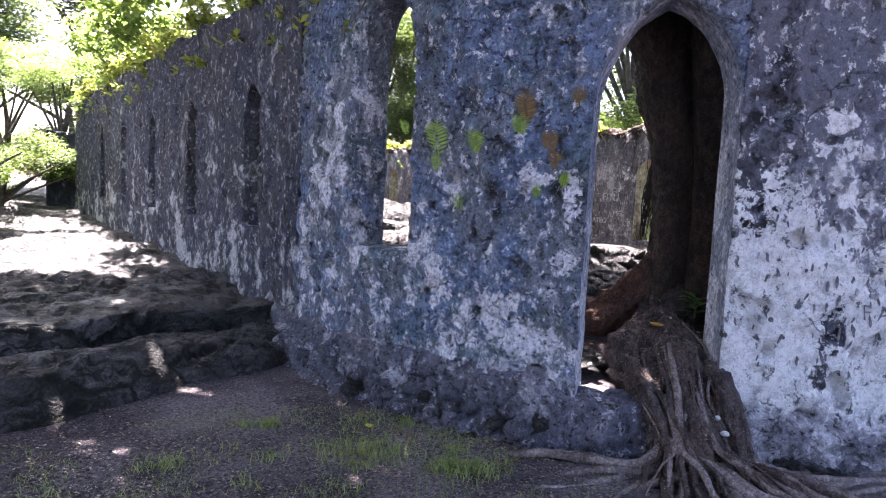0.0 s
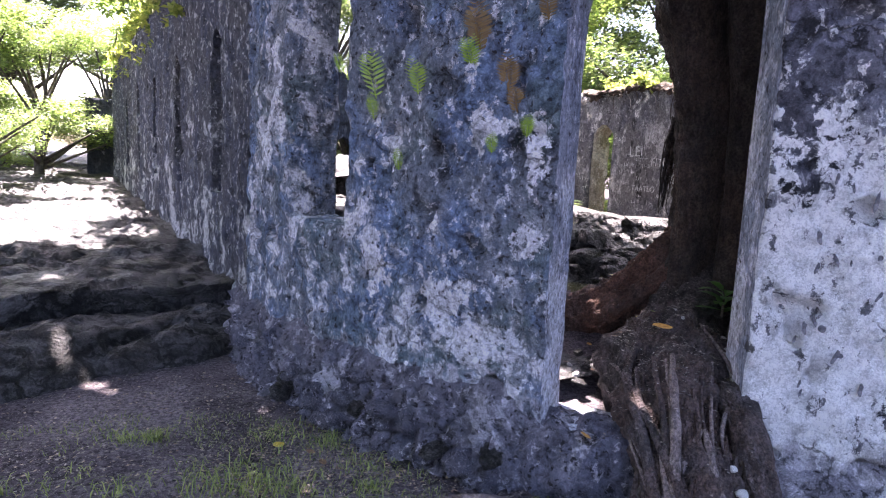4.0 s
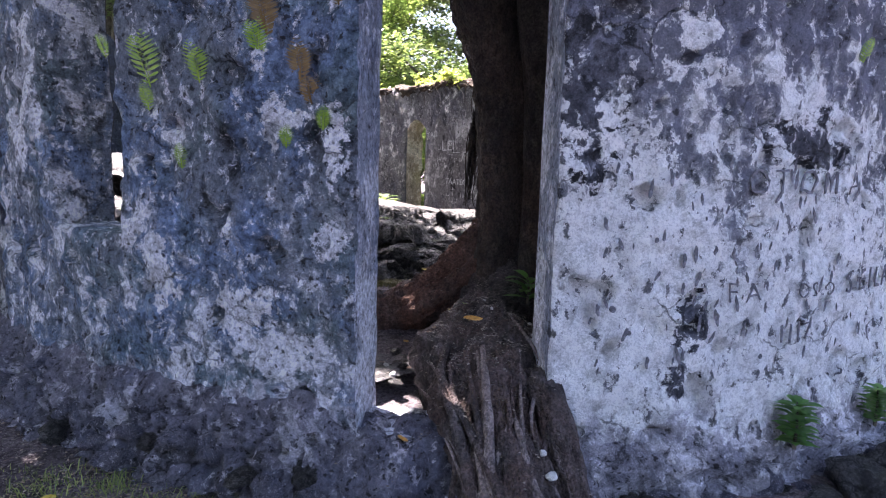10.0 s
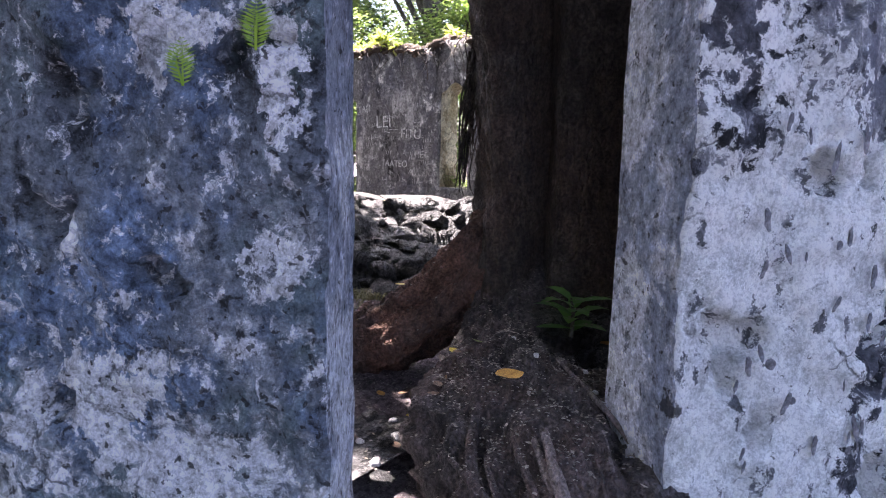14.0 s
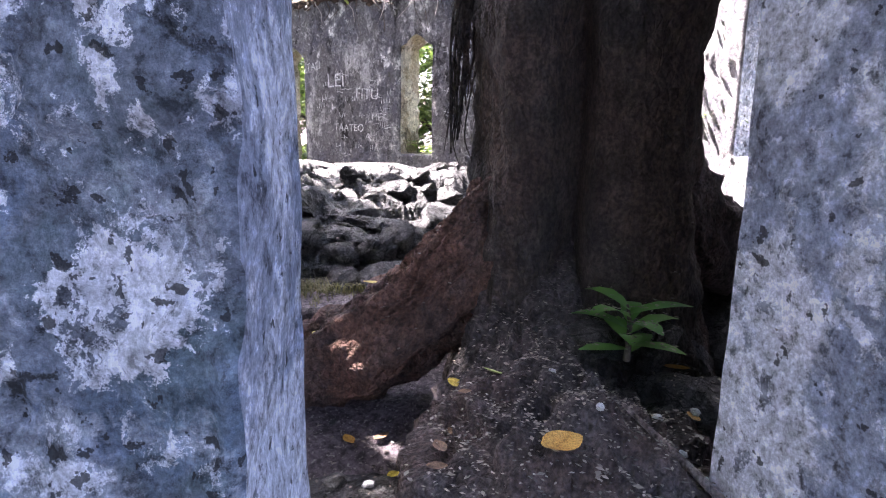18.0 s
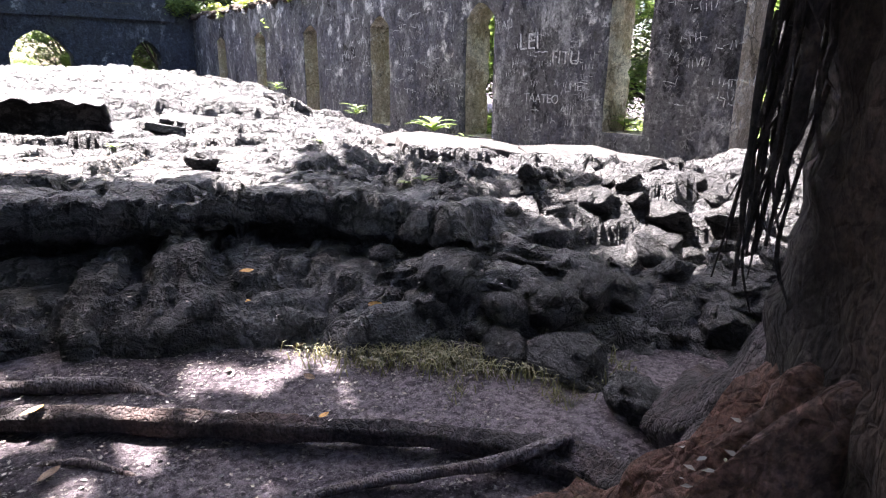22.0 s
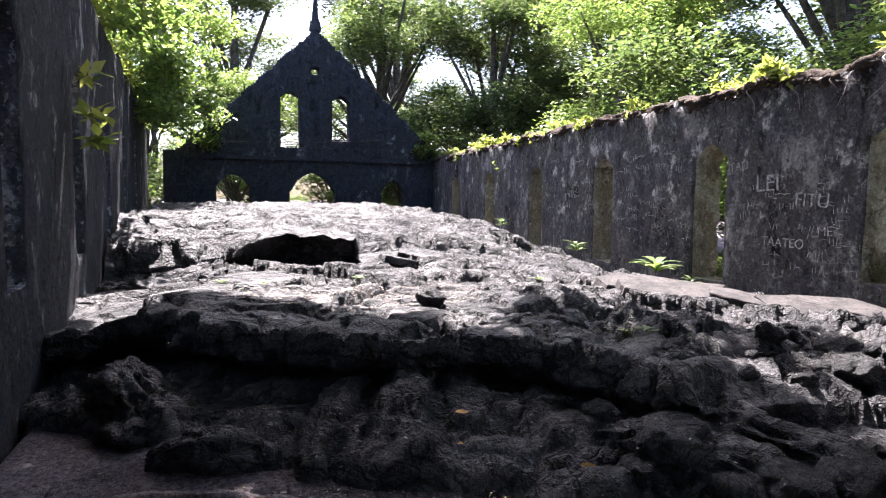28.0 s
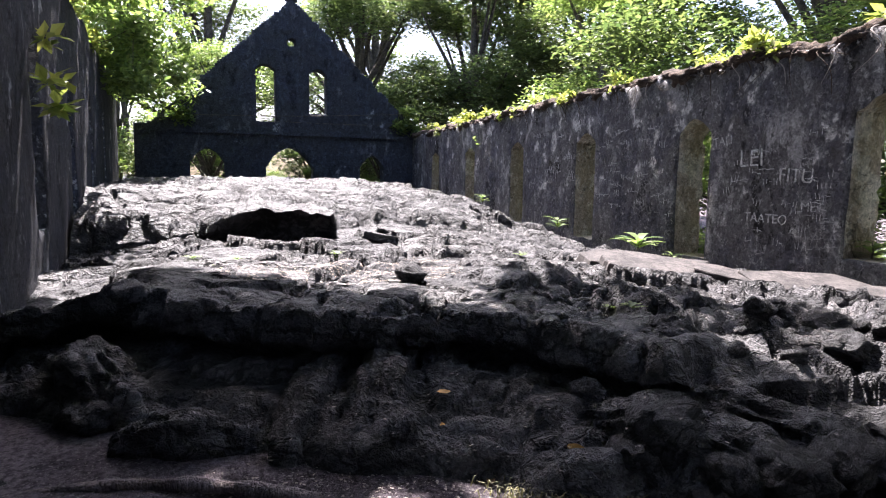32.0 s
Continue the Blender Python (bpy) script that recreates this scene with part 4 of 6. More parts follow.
for path, r0 in (([(3.72, 3.32, -0.3), (3.5, 3.36, -0.42), (3.36, 3.45, -0.44), (3.2, 3.68, -0.45), (3.0, 3.92, -0.46), (2.8, 4.05, -0.49)], 0.04), ([(3.7, 3.28, -0.36), (3.45, 3.3, -0.45), (3.2, 3.48, -0.46), (2.95, 3.6, -0.49)], 0.03),
                 ([(4.12, 3.1, -0.25), (4.3, 2.9, -0.43), (4.37, 2.72, -0.45), (4.42, 2.4, -0.46), (4.55, 2.0, -0.5)], 0.04), ([(4.1, 3.05, -0.3), (4.28, 2.78, -0.45), (4.6, 2.55, -0.46), (4.95, 2.4, -0.49)], 0.03)):
    limb("surface_root", path, [r0 * 1.3] + [r0] * (len(path) - 2) + [r0 * 0.4], MAT_STRAND, banyan, sides=14, rough=0.14, steps=8, fibre=0.12)
for k, (gx_, gy_, ln) in enumerate(((1.0, -0.75, 1.3), (0.75, -1.0, 1.0), (1.0, -0.45, 1.5), (0.3, -1.0, 0.9), (-0.8, 0.1, 1.0), (-1.0, 0.5, 1.1), (-0.5, -0.9, 0.8), (0.9, -0.6, 1.9))):
    d = math.hypot(gx_, gy_)
    ux, uy = gx_ / d, gy_ / d
    pts_ = [(3.85 + ux * q + 0.08 * math.sin(q * 5 + k), 3.05 + uy * q + 0.08 * math.cos(q * 4 + k), -0.38 - 0.12 * min(1, q / 0.5)) for q in (0.0, 0.35 * ln, 0.7 * ln, ln, 1.25 * ln)]
    limb("root_strand", pts_, [0.05, 0.042, 0.034, 0.022, 0.008], MAT_STRAND, banyan, sides=12, rough=0.2, seed=k, fibre=0.14)
for k in range(18):                     # a loose bundle of hanging roots
    spine = [(5.29, 4.56, 3.0), (5.2, 4.65, 2.3), (5.12, 4.71, 1.85), (5.07, 4.74, 1.5), (5.07, 4.76, 1.2)][:rng.choice((3, 4, 4, 5, 5))]
    ox, oy = rng.gauss(0, 0.028), rng.gauss(0, 0.028)
    path = [(x + ox * (0.6 + 0.4 * math.sin(i * 2.1 + k)) + rng.uniform(-0.012, 0.012), y + oy * (0.6 + 0.4 * math.cos(i * 1.7 + k)) + rng.uniform(-0.012, 0.012), z + (rng.uniform(-0.12, 0.1) if i > 1 else 0)) for i, (x, y, z) in enumerate(spine)]
    r0 = rng.choice((0.006, 0.008, 0.011, 0.015))
    limb("aerial_root", path, [r0, r0, r0 * 0.9, r0 * 0.7, r0 * 0.3][:len(path)], MAT_BARK, banyan, sides=8, rough=0.3, steps=8, seed=k, fibre=0.2)
for k in range(34):                     # hair-like rootlets round the hanging roots
    x0, y0, z0 = 5.08 + rng.uniform(-0.05, 0.06), 4.73 + rng.uniform(-0.05, 0.05), rng.uniform(1.35, 2.1)
    ln = rng.uniform(0.12, 0.42)
    limb("rootlet", [(x0 + 0.02, y0, z0), (x0 + rng.uniform(-0.025, 0.025), y0 + rng.uniform(-0.02, 0.02), z0 - ln * 0.35), (x0 + rng.uniform(-0.03, 0.03), y0 + rng.uniform(-0.03, 0.03), z0 - ln * 0.7),
                     (x0 + rng.uniform(-0.05, 0.05), y0 + rng.uniform(-0.04, 0.04), z0 - ln)], [0.005, 0.004, 0.003, 0.001], MAT_BARK, banyan, sides=5, rough=0.25, steps=4, seed=k)


# ---- trees ----
def leaf_cloud(name, blobs, count, size, seed, material, droop=0.3):
    """Leaves as small folded blades, scattered through uneven clumps."""
    rng = np.random.default_rng(seed)
    bl = np.array(blobs, dtype=float)
    wts = bl[:, 3] ** 2
    pick = bl[rng.choice(len(bl), count, p=wts / wts.sum())]

    def unit(v):
        return v / np.linalg.norm(v, axis=1, keepdims=True)

    d = unit(rng.normal(size=(count, 3)))
    p = pick[:, :3] + d * pick[:, 3:] * (0.35 + 0.75 * rng.random((count, 1))) * np.array((1, 1, 0.55))
    a = rng.random(count) * 6.283
    t = unit(np.stack((np.cos(a), np.sin(a), rng.normal(size=count) * droop), 1))
    sd = unit(np.cross(t, np.array((0, 0, 1.0))) + rng.normal(size=(count, 3)) * 0.35)
    L = size * (0.6 + 0.8 * rng.random((count, 1)))
    up = np.cross(sd, t) * L * 0.08
    vs = np.stack((p, p + t * L * 0.45 + sd * L * 0.27 + up, p + t * L, p + t * L * 0.45 - sd * L * 0.27 + up), 1).reshape(-1, 3)
    i = np.arange(count)[:, None] * 4
    fs = np.concatenate((i + np.array((0, 1, 2)), i + np.array((0, 2, 3))), 1).reshape(-1, 3)
    me = bpy.data.meshes.new(name)
    me.from_pydata(vs.tolist(), [], fs.tolist())
    me.update()
    return me


def make_tree(height, spread, seed, leaves, leaf, material, label, low=0.35):
    rng = random.Random(seed)
    tree = tagged(new("tree"), label, "tree")
    limb("trunk", [(0, 0, -0.3), (0.1 * spread * rng.uniform(-1, 1), 0.1, height * 0.25), (0.15 * rng.uniform(-1, 1) * spread, 0, height * 0.55), (0, 0, height * 0.85)],
         [height * 0.03, height * 0.024, height * 0.016, height * 0.005], MAT_BARK_FAR, tree, sides=9, steps=4)
    blobs = []
    for k in range(20):
        a = k * 2.4 + rng.uniform(-0.4, 0.4)
        r = spread * (0.35 + 0.6 * rng.random())
        z = height * (low + (0.95 - low) * rng.random())
        r *= 1.15 - 0.7 * (z / height - low) / (1 - low)
        x, y = r * math.cos(a), r * math.sin(a)
        limb("limb", [(0, 0, z * 0.55), (x * 0.5, y * 0.5, z * 0.78), (x, y, z)], [height * 0.011, height * 0.007, height * 0.003], MAT_BARK_FAR, tree, sides=6, steps=3)
        for q in range(3):
            blobs.append((x + rng.uniform(-1, 1) * spread * 0.25, y + rng.uniform(-1, 1) * spread * 0.25, z + rng.uniform(-0.5, 0.8) * height * 0.06, spread * rng.uniform(0.16, 0.3)))
    blobs.append((0, 0, height * 0.9, spread * 0.3))
    part("crown", leaf_cloud("crown", blobs, leaves, leaf, seed, material), material, tree)
    return tree


crown_rng = random.Random(2)
blobs = []
for i in range(21):
    for j in range(27):                 # unseen crown clumps, set along sun rays to shade apse and yard before it
        gx_, gy_ = -4.6 + 0.6 * i + crown_rng.uniform(-0.18, 0.18), -4.0 + 0.6 * j + crown_rng.uniform(-0.18, 0.18)
        flow = (gx_ - 2.8) * 0.592 + (gy_ - 8.7) * 0.806
        if gx_ > 2.2 and gx_ < 6.3:
            if flow > 1.1:
                continue
        elif gx_ >= 6.3:
            if gy_ > 8.0 or (gy_ > 5.6 and crown_rng.random() < 0.5):
                continue
        elif gy_ > 10.2 and crown_rng.random() < 0.62:
            continue
        if crown_rng.random() < (0.12 if gx_ < 3 else 0.03 if flow > 0.2 else 0.02):
            continue
        # gaps left so that patches of sun reach the soil
        if math.hypot((gx_ - 5.0) * 0.75, gy_ - 6.85) < 0.5 or math.hypot((gx_ - 3.66) * 1.3, gy_ - 4.6) < 0.9 or math.hypot(gx_ - 0.5, gy_ - 3.6) < 0.5:
            continue
        zc = crown_rng.uniform(7.2, 9.4)
        p = Vector((gx_, gy_, 0.2)) + sun_dir * ((zc - 0.2) / sun_dir.z)
        blobs.append((p.x, p.y, p.z, crown_rng.uniform(0.42, 0.6)))
for k in range(24):                     # unseen close clumps, added to shade the foot of the tree
    p = Vector((4.35 + 0.2 * (k % 6) , 3.35 + 0.2 * (k // 6), 0.2)) + sun_dir * ((7.2 + 0.08 * k) / sun_dir.z)
    blobs.append((p.x, p.y, p.z, 0.4))
part("crown", leaf_cloud("crown", blobs, 80 * len(blobs), 0.36, 77, MAT_LEAF), MAT_LEAF, banyan)
tree_a = make_tree(11, 4.5, 3, 40000, 0.155, MAT_LEAF, "broad dark-green tree behind the ruin", 0.16)
tree_b = make_tree(9, 3.6, 8, 24000, 0.15, MAT_LEAF_LIGHT, "light-green young tree in full sun")
tree_c = make_tree(5, 2.4, 12, 13000, 0.11, MAT_LEAF_LIGHT, "bushy bright-green shrub in full sun", 0.1)
spots = [("a", 13.5, 27, 1.0), ("a", 17, 21, 1.1), ("a", 16, 14, 1.0), ("a", 18.5, 33, 1.3), ("b", 13.6, 18, 0.8), ("a", 10, 31, 1.1), ("b", 5, 33, 1.0), ("b", 1.0, 29, 0.9),
         ("a", -3, 34, 1.2), ("b", -0.8, 24, 0.75), ("b", -1.8, 18.5, 0.7), ("a", -9, 26, 1.1), ("b", -6, 21, 0.8), ("a", 16, 6, 1.1), ("a", 20, 26, 1.4), ("a", 24, 14, 1.3), ("a", 14, 0, 1.0),
         ("c", 12.4, 3.2, 1.0), ("c", 12.6, 5.6, 1.0), ("c", 11.6, 1.2, 0.9), ("c", 12.2, 12.5, 0.9), ("c", 12.0, 16, 0.8), ("c", 12.0, 9.3, 0.7), ("c", 11.7, 11.9, 0.6), ("c", 11.8, 14.4, 0.6), ("c", 11.9, 7.2, 0.7), ("c", 12.2, 18.5, 0.7), ("c", 14.0, 10.5, 1.1), ("c", 14.5, 7.0, 1.2), ("c", 12.3, 21, 0.9), ("c", 6.0, 26.2, 0.42), ("c", 6.9, 26.6, 0.5), ("c", 4, 27, 0.9), ("c", 7.5, 27.5, 0.8), ("c", 10, 27, 0.9), ("c", -2.5, 27, 0.8),
         # the first two stand out of view, added to dim the western sky light
         ("a", -7, -2, 1.0), ("a", -9, 3.5, 1.0), ("a", -16, 20, 1.2), ("a", -15, 35, 1.4), ("a", 4, 42, 1.5), ("a", 14, 44, 1.6), ("a", 26, 38, 1.6), ("a", -6, 45, 1.5)]
first = {"a": tree_a, "b": tree_b, "c": tree_c}
used = set()
for i, (k, x, y, s) in enumerate(spots):
    x += 0.9 if k == "c" and 11 < x < 13 and y > 6 else 0.0
    m = pose(x, y, -0.4, 0, 0, 47 * i) @ Matrix.Scale(s, 4)
    if k in used:
        copy_thing(first[k], m)
    else:
        first[k].matrix_basis = m
        used.add(k)


# ---- footing ----
def footing(u, q):
    """Crumbled footing round the apse: u degrees, q from 0 where it leaves the wall to 1 in the soil."""
    x, y, nx, ny = apse(u)
    spread = 0.3 - 0.12 * sstep(u, -128, -124)
    d = spread * q ** 1.5 - 0.05 + 0.04 * sstep(q, 0.0, 0.25)
    z = 0.08 - 0.2 * sstep(u, -143, -138.5) * (1 - sstep(u, -127.5, -126)) - 0.16 * sstep(u, -128, -124) - 0.28 * q - 0.38 * q ** 2.2
    k = 0.05 * nz(x, y, z * 2, 3.0, 4) + 0.035 * nz(x, y + 5, z * 3, 9.0, 3)
    big = (pillows(x * 2.2, y * 2.2, 2.6, 3.0 + 4 * q) - 0.6) * 0.1 + (pillows(x * 2.2, y * 2.2, 5.5, 5.0 + 6 * q) - 0.6) * 0.04
    k, big = k * sstep(q, 0.0, 0.5), big * sstep(q, 0.15, 0.6)
    return (x + nx * (d + k + big), y + ny * (d + k + big), z + 0.6 * k + big * 0.6)


for side_, u_a, u_b in (("footing", -186.0, -126.0), ("footing_east", -126.0, -54.0)):
    us = [u_a + (u_b - u_a) * i / 160 for i in range(161)]
    qs = [i / 24 for i in range(25)]
    verts = [footing(u, q) for u in us for q in qs]
    nq = len(qs)
    faces = [(i * nq + j, (i + 1) * nq + j, (i + 1) * nq + j + 1, i * nq + j + 1) for i in range(len(us) - 1) for j in range(nq - 1)]
    base = part(side_, mesh_of(side_, verts, faces, True), MAT_PLINTH if u_b < -100 else MAT_FOOT_PALE)
    tagged(base, "crumbling rubble footing along the church wall" if u_b < -100 else "pale mortared rubble footing under the plaster", "footing", kind="structure")
    if u_b < -100:
        foot = base
    else:
        foot_pale = base
# sill of the doorway
vs, fs = tube([(3.4, 4.3, -0.42), (3.62, 4.02, -0.38), (3.9, 3.7, -0.37), (4.3, 3.3, -0.38)], [0.26, 0.29, 0.28, 0.3], sides=48, rough=0.14, steps=18, fibre=0.06)
sill = part("door_sill", mesh_of("door_sill", vs, fs, True), MAT_PLINTH)
tagged(sill, "worn rubble sill of the church doorway", "sill", kind="structure")


# ---- rocks ----
def rock_mesh(seed, squash=0.7, rough=0.35):
    bm = bmesh.new()
    bmesh.ops.create_icosphere(bm, subdivisions=3, radius=1.0)
    for v in bm.verts:
        c = v.co.copy()
        f = 1 + rough * nz(c.x + seed * 7, c.y, c.z, 1.3, 4) + 0.16 * nz(c.x, c.y + seed * 5, c.z, 4.0, 4) - 0.18 * abs(nz(c.x, c.y, c.z + seed * 3, 2.2, 2))
        v.co = Vector((c.x * f, c.y * f * 0.85, c.z * f * squash))
    me = bpy.data.meshes.new("lava_rock")
    bm.to_mesh(me)
    bm.free()
    me.materials.append(MAT_ROCK)
    me.polygons.foreach_set("use_smooth", [True] * len(me.polygons))
    return me


rock_meshes = [rock_mesh(k, 0.55 + 0.08 * (k % 4), 0.3 + 0.06 * (k % 3)) for k in range(7)]
rr = random.Random(11)


def rock(x, y, z, r, group, label, parent=None, name="lava_rock"):
    ob = new(name, rr.choice(rock_meshes))
    ob.matrix_world = pose(x, y, z, rr.uniform(-25, 25), rr.uniform(-25, 25), rr.uniform(0, 360)) @ Matrix.Diagonal((r * rr.uniform(0.8, 1.25), r, r * rr.uniform(0.75, 1.1), 1))
    if parent:
        ob.parent = parent
    else:
        tagged(ob, label, "rock", group)
    return ob


for k in range(95):                     # stones of the footing
    u = rr.uniform(-158, -62) if k > 25 else rr.uniform(-182, -140)
    if -141 < u < -121:
        continue
    q = rr.uniform(0.62, 1.0)
    x, y, z = footing(u, q)
    ob = rock(x, y, z - 0.035, rr.uniform(0.04, 0.12), "", "", foot, "stone")
    if k % 4:
        ob.material_slots[0].link = "OBJECT"
        ob.material_slots[0].material = MAT_PLINTH
for x, y, z, r in ((5.75, 2.0, -0.42, 0.2), (6.15, 1.92, -0.42, 0.17), (6.5, 1.85, -0.4, 0.2), (6.9, 1.8, -0.42, 0.22), (5.4, 2.1, -0.46, 0.13), (5.95, 1.75, -0.47, 0.12), (7.3, 1.82, -0.42, 0.2)):
    rock(x, y, z, r, "boulders at the wall foot", "dark lava boulder lying against the wall foot")
for k in range(18):                     # dark stones bedded in the pale mortar
    x, y, z = footing(-123 + 1.9 * k + rr.uniform(-0.5, 0.5), rr.uniform(0.66, 0.9))
    rock(x, y, z - 0.03, rr.uniform(0.07, 0.12), "", "", foot_pale, "stone")
for k in range(110):                    # broken lava by the tree
    x, y = rr.uniform(5.9, 8.6), rr.uniform(5.4, 7.7)
    if x + 0.6 * y > 9.6:
        rock(x, y, lava_in(x, y)[0] + 0.12, rr.choice((0.05, 0.07, 0.09, 0.12, 0.17)) * rr.uniform(0.8, 1.2), "broken lava beside the tree", "rough dark lava boulder among broken crust")
for x, y, r in ((3.4, 8.35, 0.18), (4.98, 7.36, 0.09), (5.1, 7.33, 0.11), (5.5, 7.3, 0.12), (6.05, 6.3, 0.15), (6.2, 6.0, 0.18), (6.15, 5.6, 0.16)):
    rock(x, y, 0.14, r, "lava toes", "rounded dark lava lobe at the edge of the flow")
for path, rad in (([(5.3, 8.4, 0.3), (5.15, 8.1, 0.34), (4.95, 7.78, 0.28), (4.78, 7.5, 0.14), (4.72, 7.38, 0.04)], [0.12, 0.17, 0.17, 0.13, 0.05]),
                  ([(4.85, 8.4, 0.28), (4.7, 8.1, 0.3), (4.55, 7.82, 0.22), (4.45, 7.6, 0.1), (4.4, 7.5, 0.03)], [0.12, 0.16, 0.15, 0.11, 0.05]),
                  ([(5.6, 8.2, 0.34), (5.4, 7.95, 0.34), (5.3, 7.7, 0.24), (5.24, 7.5, 0.12), (5.2, 7.4, 0.05)], [0.1, 0.13, 0.13, 0.1, 0.05]),
                  ([(5.08, 7.85, 0.44), (5.0, 7.65, 0.32), (5.02, 7.48, 0.18), (5.05, 7.4, 0.1)], [0.08, 0.1, 0.09, 0.04]),
                  ([(3.6, 7.95, 0.08), (3.8, 7.88, 0.14), (4.05, 7.82, 0.14), (4.3, 7.8, 0.08)], [0.08, 0.14, 0.14, 0.06]),
                  ([(5.9, 7.2, 0.2), (6.15, 6.85, 0.26), (6.35, 6.5, 0.22), (6.45, 6.2, 0.12)], [0.14, 0.22, 0.2, 0.1]),
                  ([(6.7, 7.2, 0.26), (6.6, 6.8, 0.3), (6.8, 6.4, 0.22), (6.9, 6.1, 0.1)], [0.16, 0.2, 0.18, 0.08]),
                  ([(3.3, 9.0, 0.3), (3.4, 8.7, 0.28), (3.55, 8.45, 0.16), (3.6, 8.3, 0.06)], [0.16, 0.2, 0.16, 0.06])):
    vs, fs = tube(path, rad, sides=40, lobes=0.05, rough=0.1, seed=path[0][0] * 7, steps=12, fibre=0.18)
    tagged(part("lava_toe", mesh_of("lava_toe", vs, fs, True), MAT_LAVA), "wrinkled drooping lava toe at the flow edge", "lava", "drooping lava toes")
for x, y, z, r in ((4.93, 4.12, 0.46, 0.17), (5.75, 3.8, 0.3, 0.28), (6.1, 3.8, 0.3, 0.34), (6.6, 3.75, 0.25, 0.36), (7.1, 3.9, 0.2, 0.34), (5.12, 4.0, 0.42, 0.2), (5.3, 3.9, 0.4, 0.16), (4.95, 3.75, 0.3, 0.2), (4.78, 3.5, 0.1, 0.24), (5.15, 3.65, 0.2, 0.22), (4.6, 3.48, 0.05, 0.14), (3.95, 4.6, 0.0, 0.06), (4.1, 4.75, 0.03, 0.05), (4.3, 4.7, 0.04, 0.045), (4.02, 4.35, -0.04, 0.05), (4.2, 4.5, 0.0, 0.04)):
    rock(x, y, z, r, "stones at the tree foot", "dark stone lodged beside the tree roots")
for k in range(60):
    x, y = rr.uniform(3.0, 5.6), rr.uniform(4.6, 7.8)
    if math.hypot((x - AX) / (RX - 0.5), (y - AY) / (RY - 0.5)) < 1:
        rock(x, y, ground_z(x, y) + 0.004, rr.uniform(0.008, 0.022), "pebbles", "small grey pebble on dark soil", name="pebble")
for k in range(40):
    x, y = rr.uniform(-0.5, 4.2), rr.uniform(2.4, 5.6)
    if math.hypot((x - AX) / RX, (y - AY) / RY) > 1.09:
        rock(x, y, ground_z(x, y) + 0.004, rr.uniform(0.008, 0.025), "pebbles", "small grey pebble on dark soil", name="pebble")
ob = rock(5.5, 8.95, lava_in(5.5, 8.95)[0] + 0.16, 0.13, "", "squarish dark lava block on the crust")
# crust slabs
MAT_SLAB = simple("smooth_lava_crust", (0.026, 0.023, 0.022), (0.068, 0.06, 0.056), 5.0, 0.85, 0.8, 0.02)


def crust_slab(x, y, z, a, b, turn, tipx, tipy, seed):
    """A plate of crust with a broken outline, a few centimetres thick, its top gently uneven."""
    rg = random.Random(seed)
    knots = [(2 * math.pi * (k + rg.uniform(-0.3, 0.3)) / 7, rg.uniform(0.8, 1.15)) for k in range(7)]
    ring = []
    for k in range(7):
        (t0, r0), (t1, r1) = knots[k], knots[(k + 1) % 7]
        p0, p1 = Vector((a * r0 * math.cos(t0), b * r0 * math.sin(t0))), Vector((a * r1 * math.cos(t1), b * r1 * math.sin(t1)))
        for q in range(5):
            p = p0.lerp(p1, q / 5)
            ring.append((p.x * (1 + 0.03 * rg.uniform(-1, 1)), p.y * (1 + 0.04 * rg.uniform(-1, 1))))
    n = len(ring)
    vs, fs = [], []
    for f, up in ((1.02, 0.0), (1.0, 0.05), (0.99, 0.075), (0.965, 0.085), (0.7, 0.088), (0.35, 0.088)):
        vs += [(px * f, py * f, up + (0.006 * nz(px * f, py * f, seed, 3.0, 2) if up > 0.08 else 0)) for px, py in ring]
    for r_ in range(5):
        fs += [(r_ * n + k, r_ * n + (k + 1) % n, (r_ + 1) * n + (k + 1) % n, (r_ + 1) * n + k) for k in range(n)]
    vs.append((0, 0, 0.09))
    fs += [(5 * n + k, 5 * n + (k + 1) % n, 6 * n) for k in range(n)]
    fs.append(tuple(range(n))[::-1])
    ob = part("crust_slab", mesh_of("crust_slab", vs, fs), MAT_SLAB)
    ob.matrix_world = pose(x, y, z, tipx, tipy, turn)
    return tagged(ob, "flat cracked slab of brown-grey lava crust", "lava slab", "lava slabs")


for k, (x, y, a, b, turn, tipx, tipy, up) in enumerate(((8.0, 9.35, 0.5, 0.4, -14, 10, 5, 0.02), (8.8, 9.15, 0.42, 0.36, 12, 10, 5, 0.0), (8.5, 10.05, 0.8, 0.4, -10, 8, 4, 0.0), (9.35, 8.7, 0.66, 0.42, -16, 11, 2, 0.05),
                                                           (9.75, 8.2, 0.45, 0.3, -30, 4, 3, 0.02), (9.7, 9.6, 0.4, 0.26, 10, -3, 4, 0.04))):
    around = [lava_in(x + i * a * 0.6, y + j * b * 0.6)[0] for i in (-1, 0, 1) for j in (-1, 0, 1)]
    crust_slab(x, y, sum(around) / 9 + 0.12 + up, a, b, turn, tipx, tipy, k)
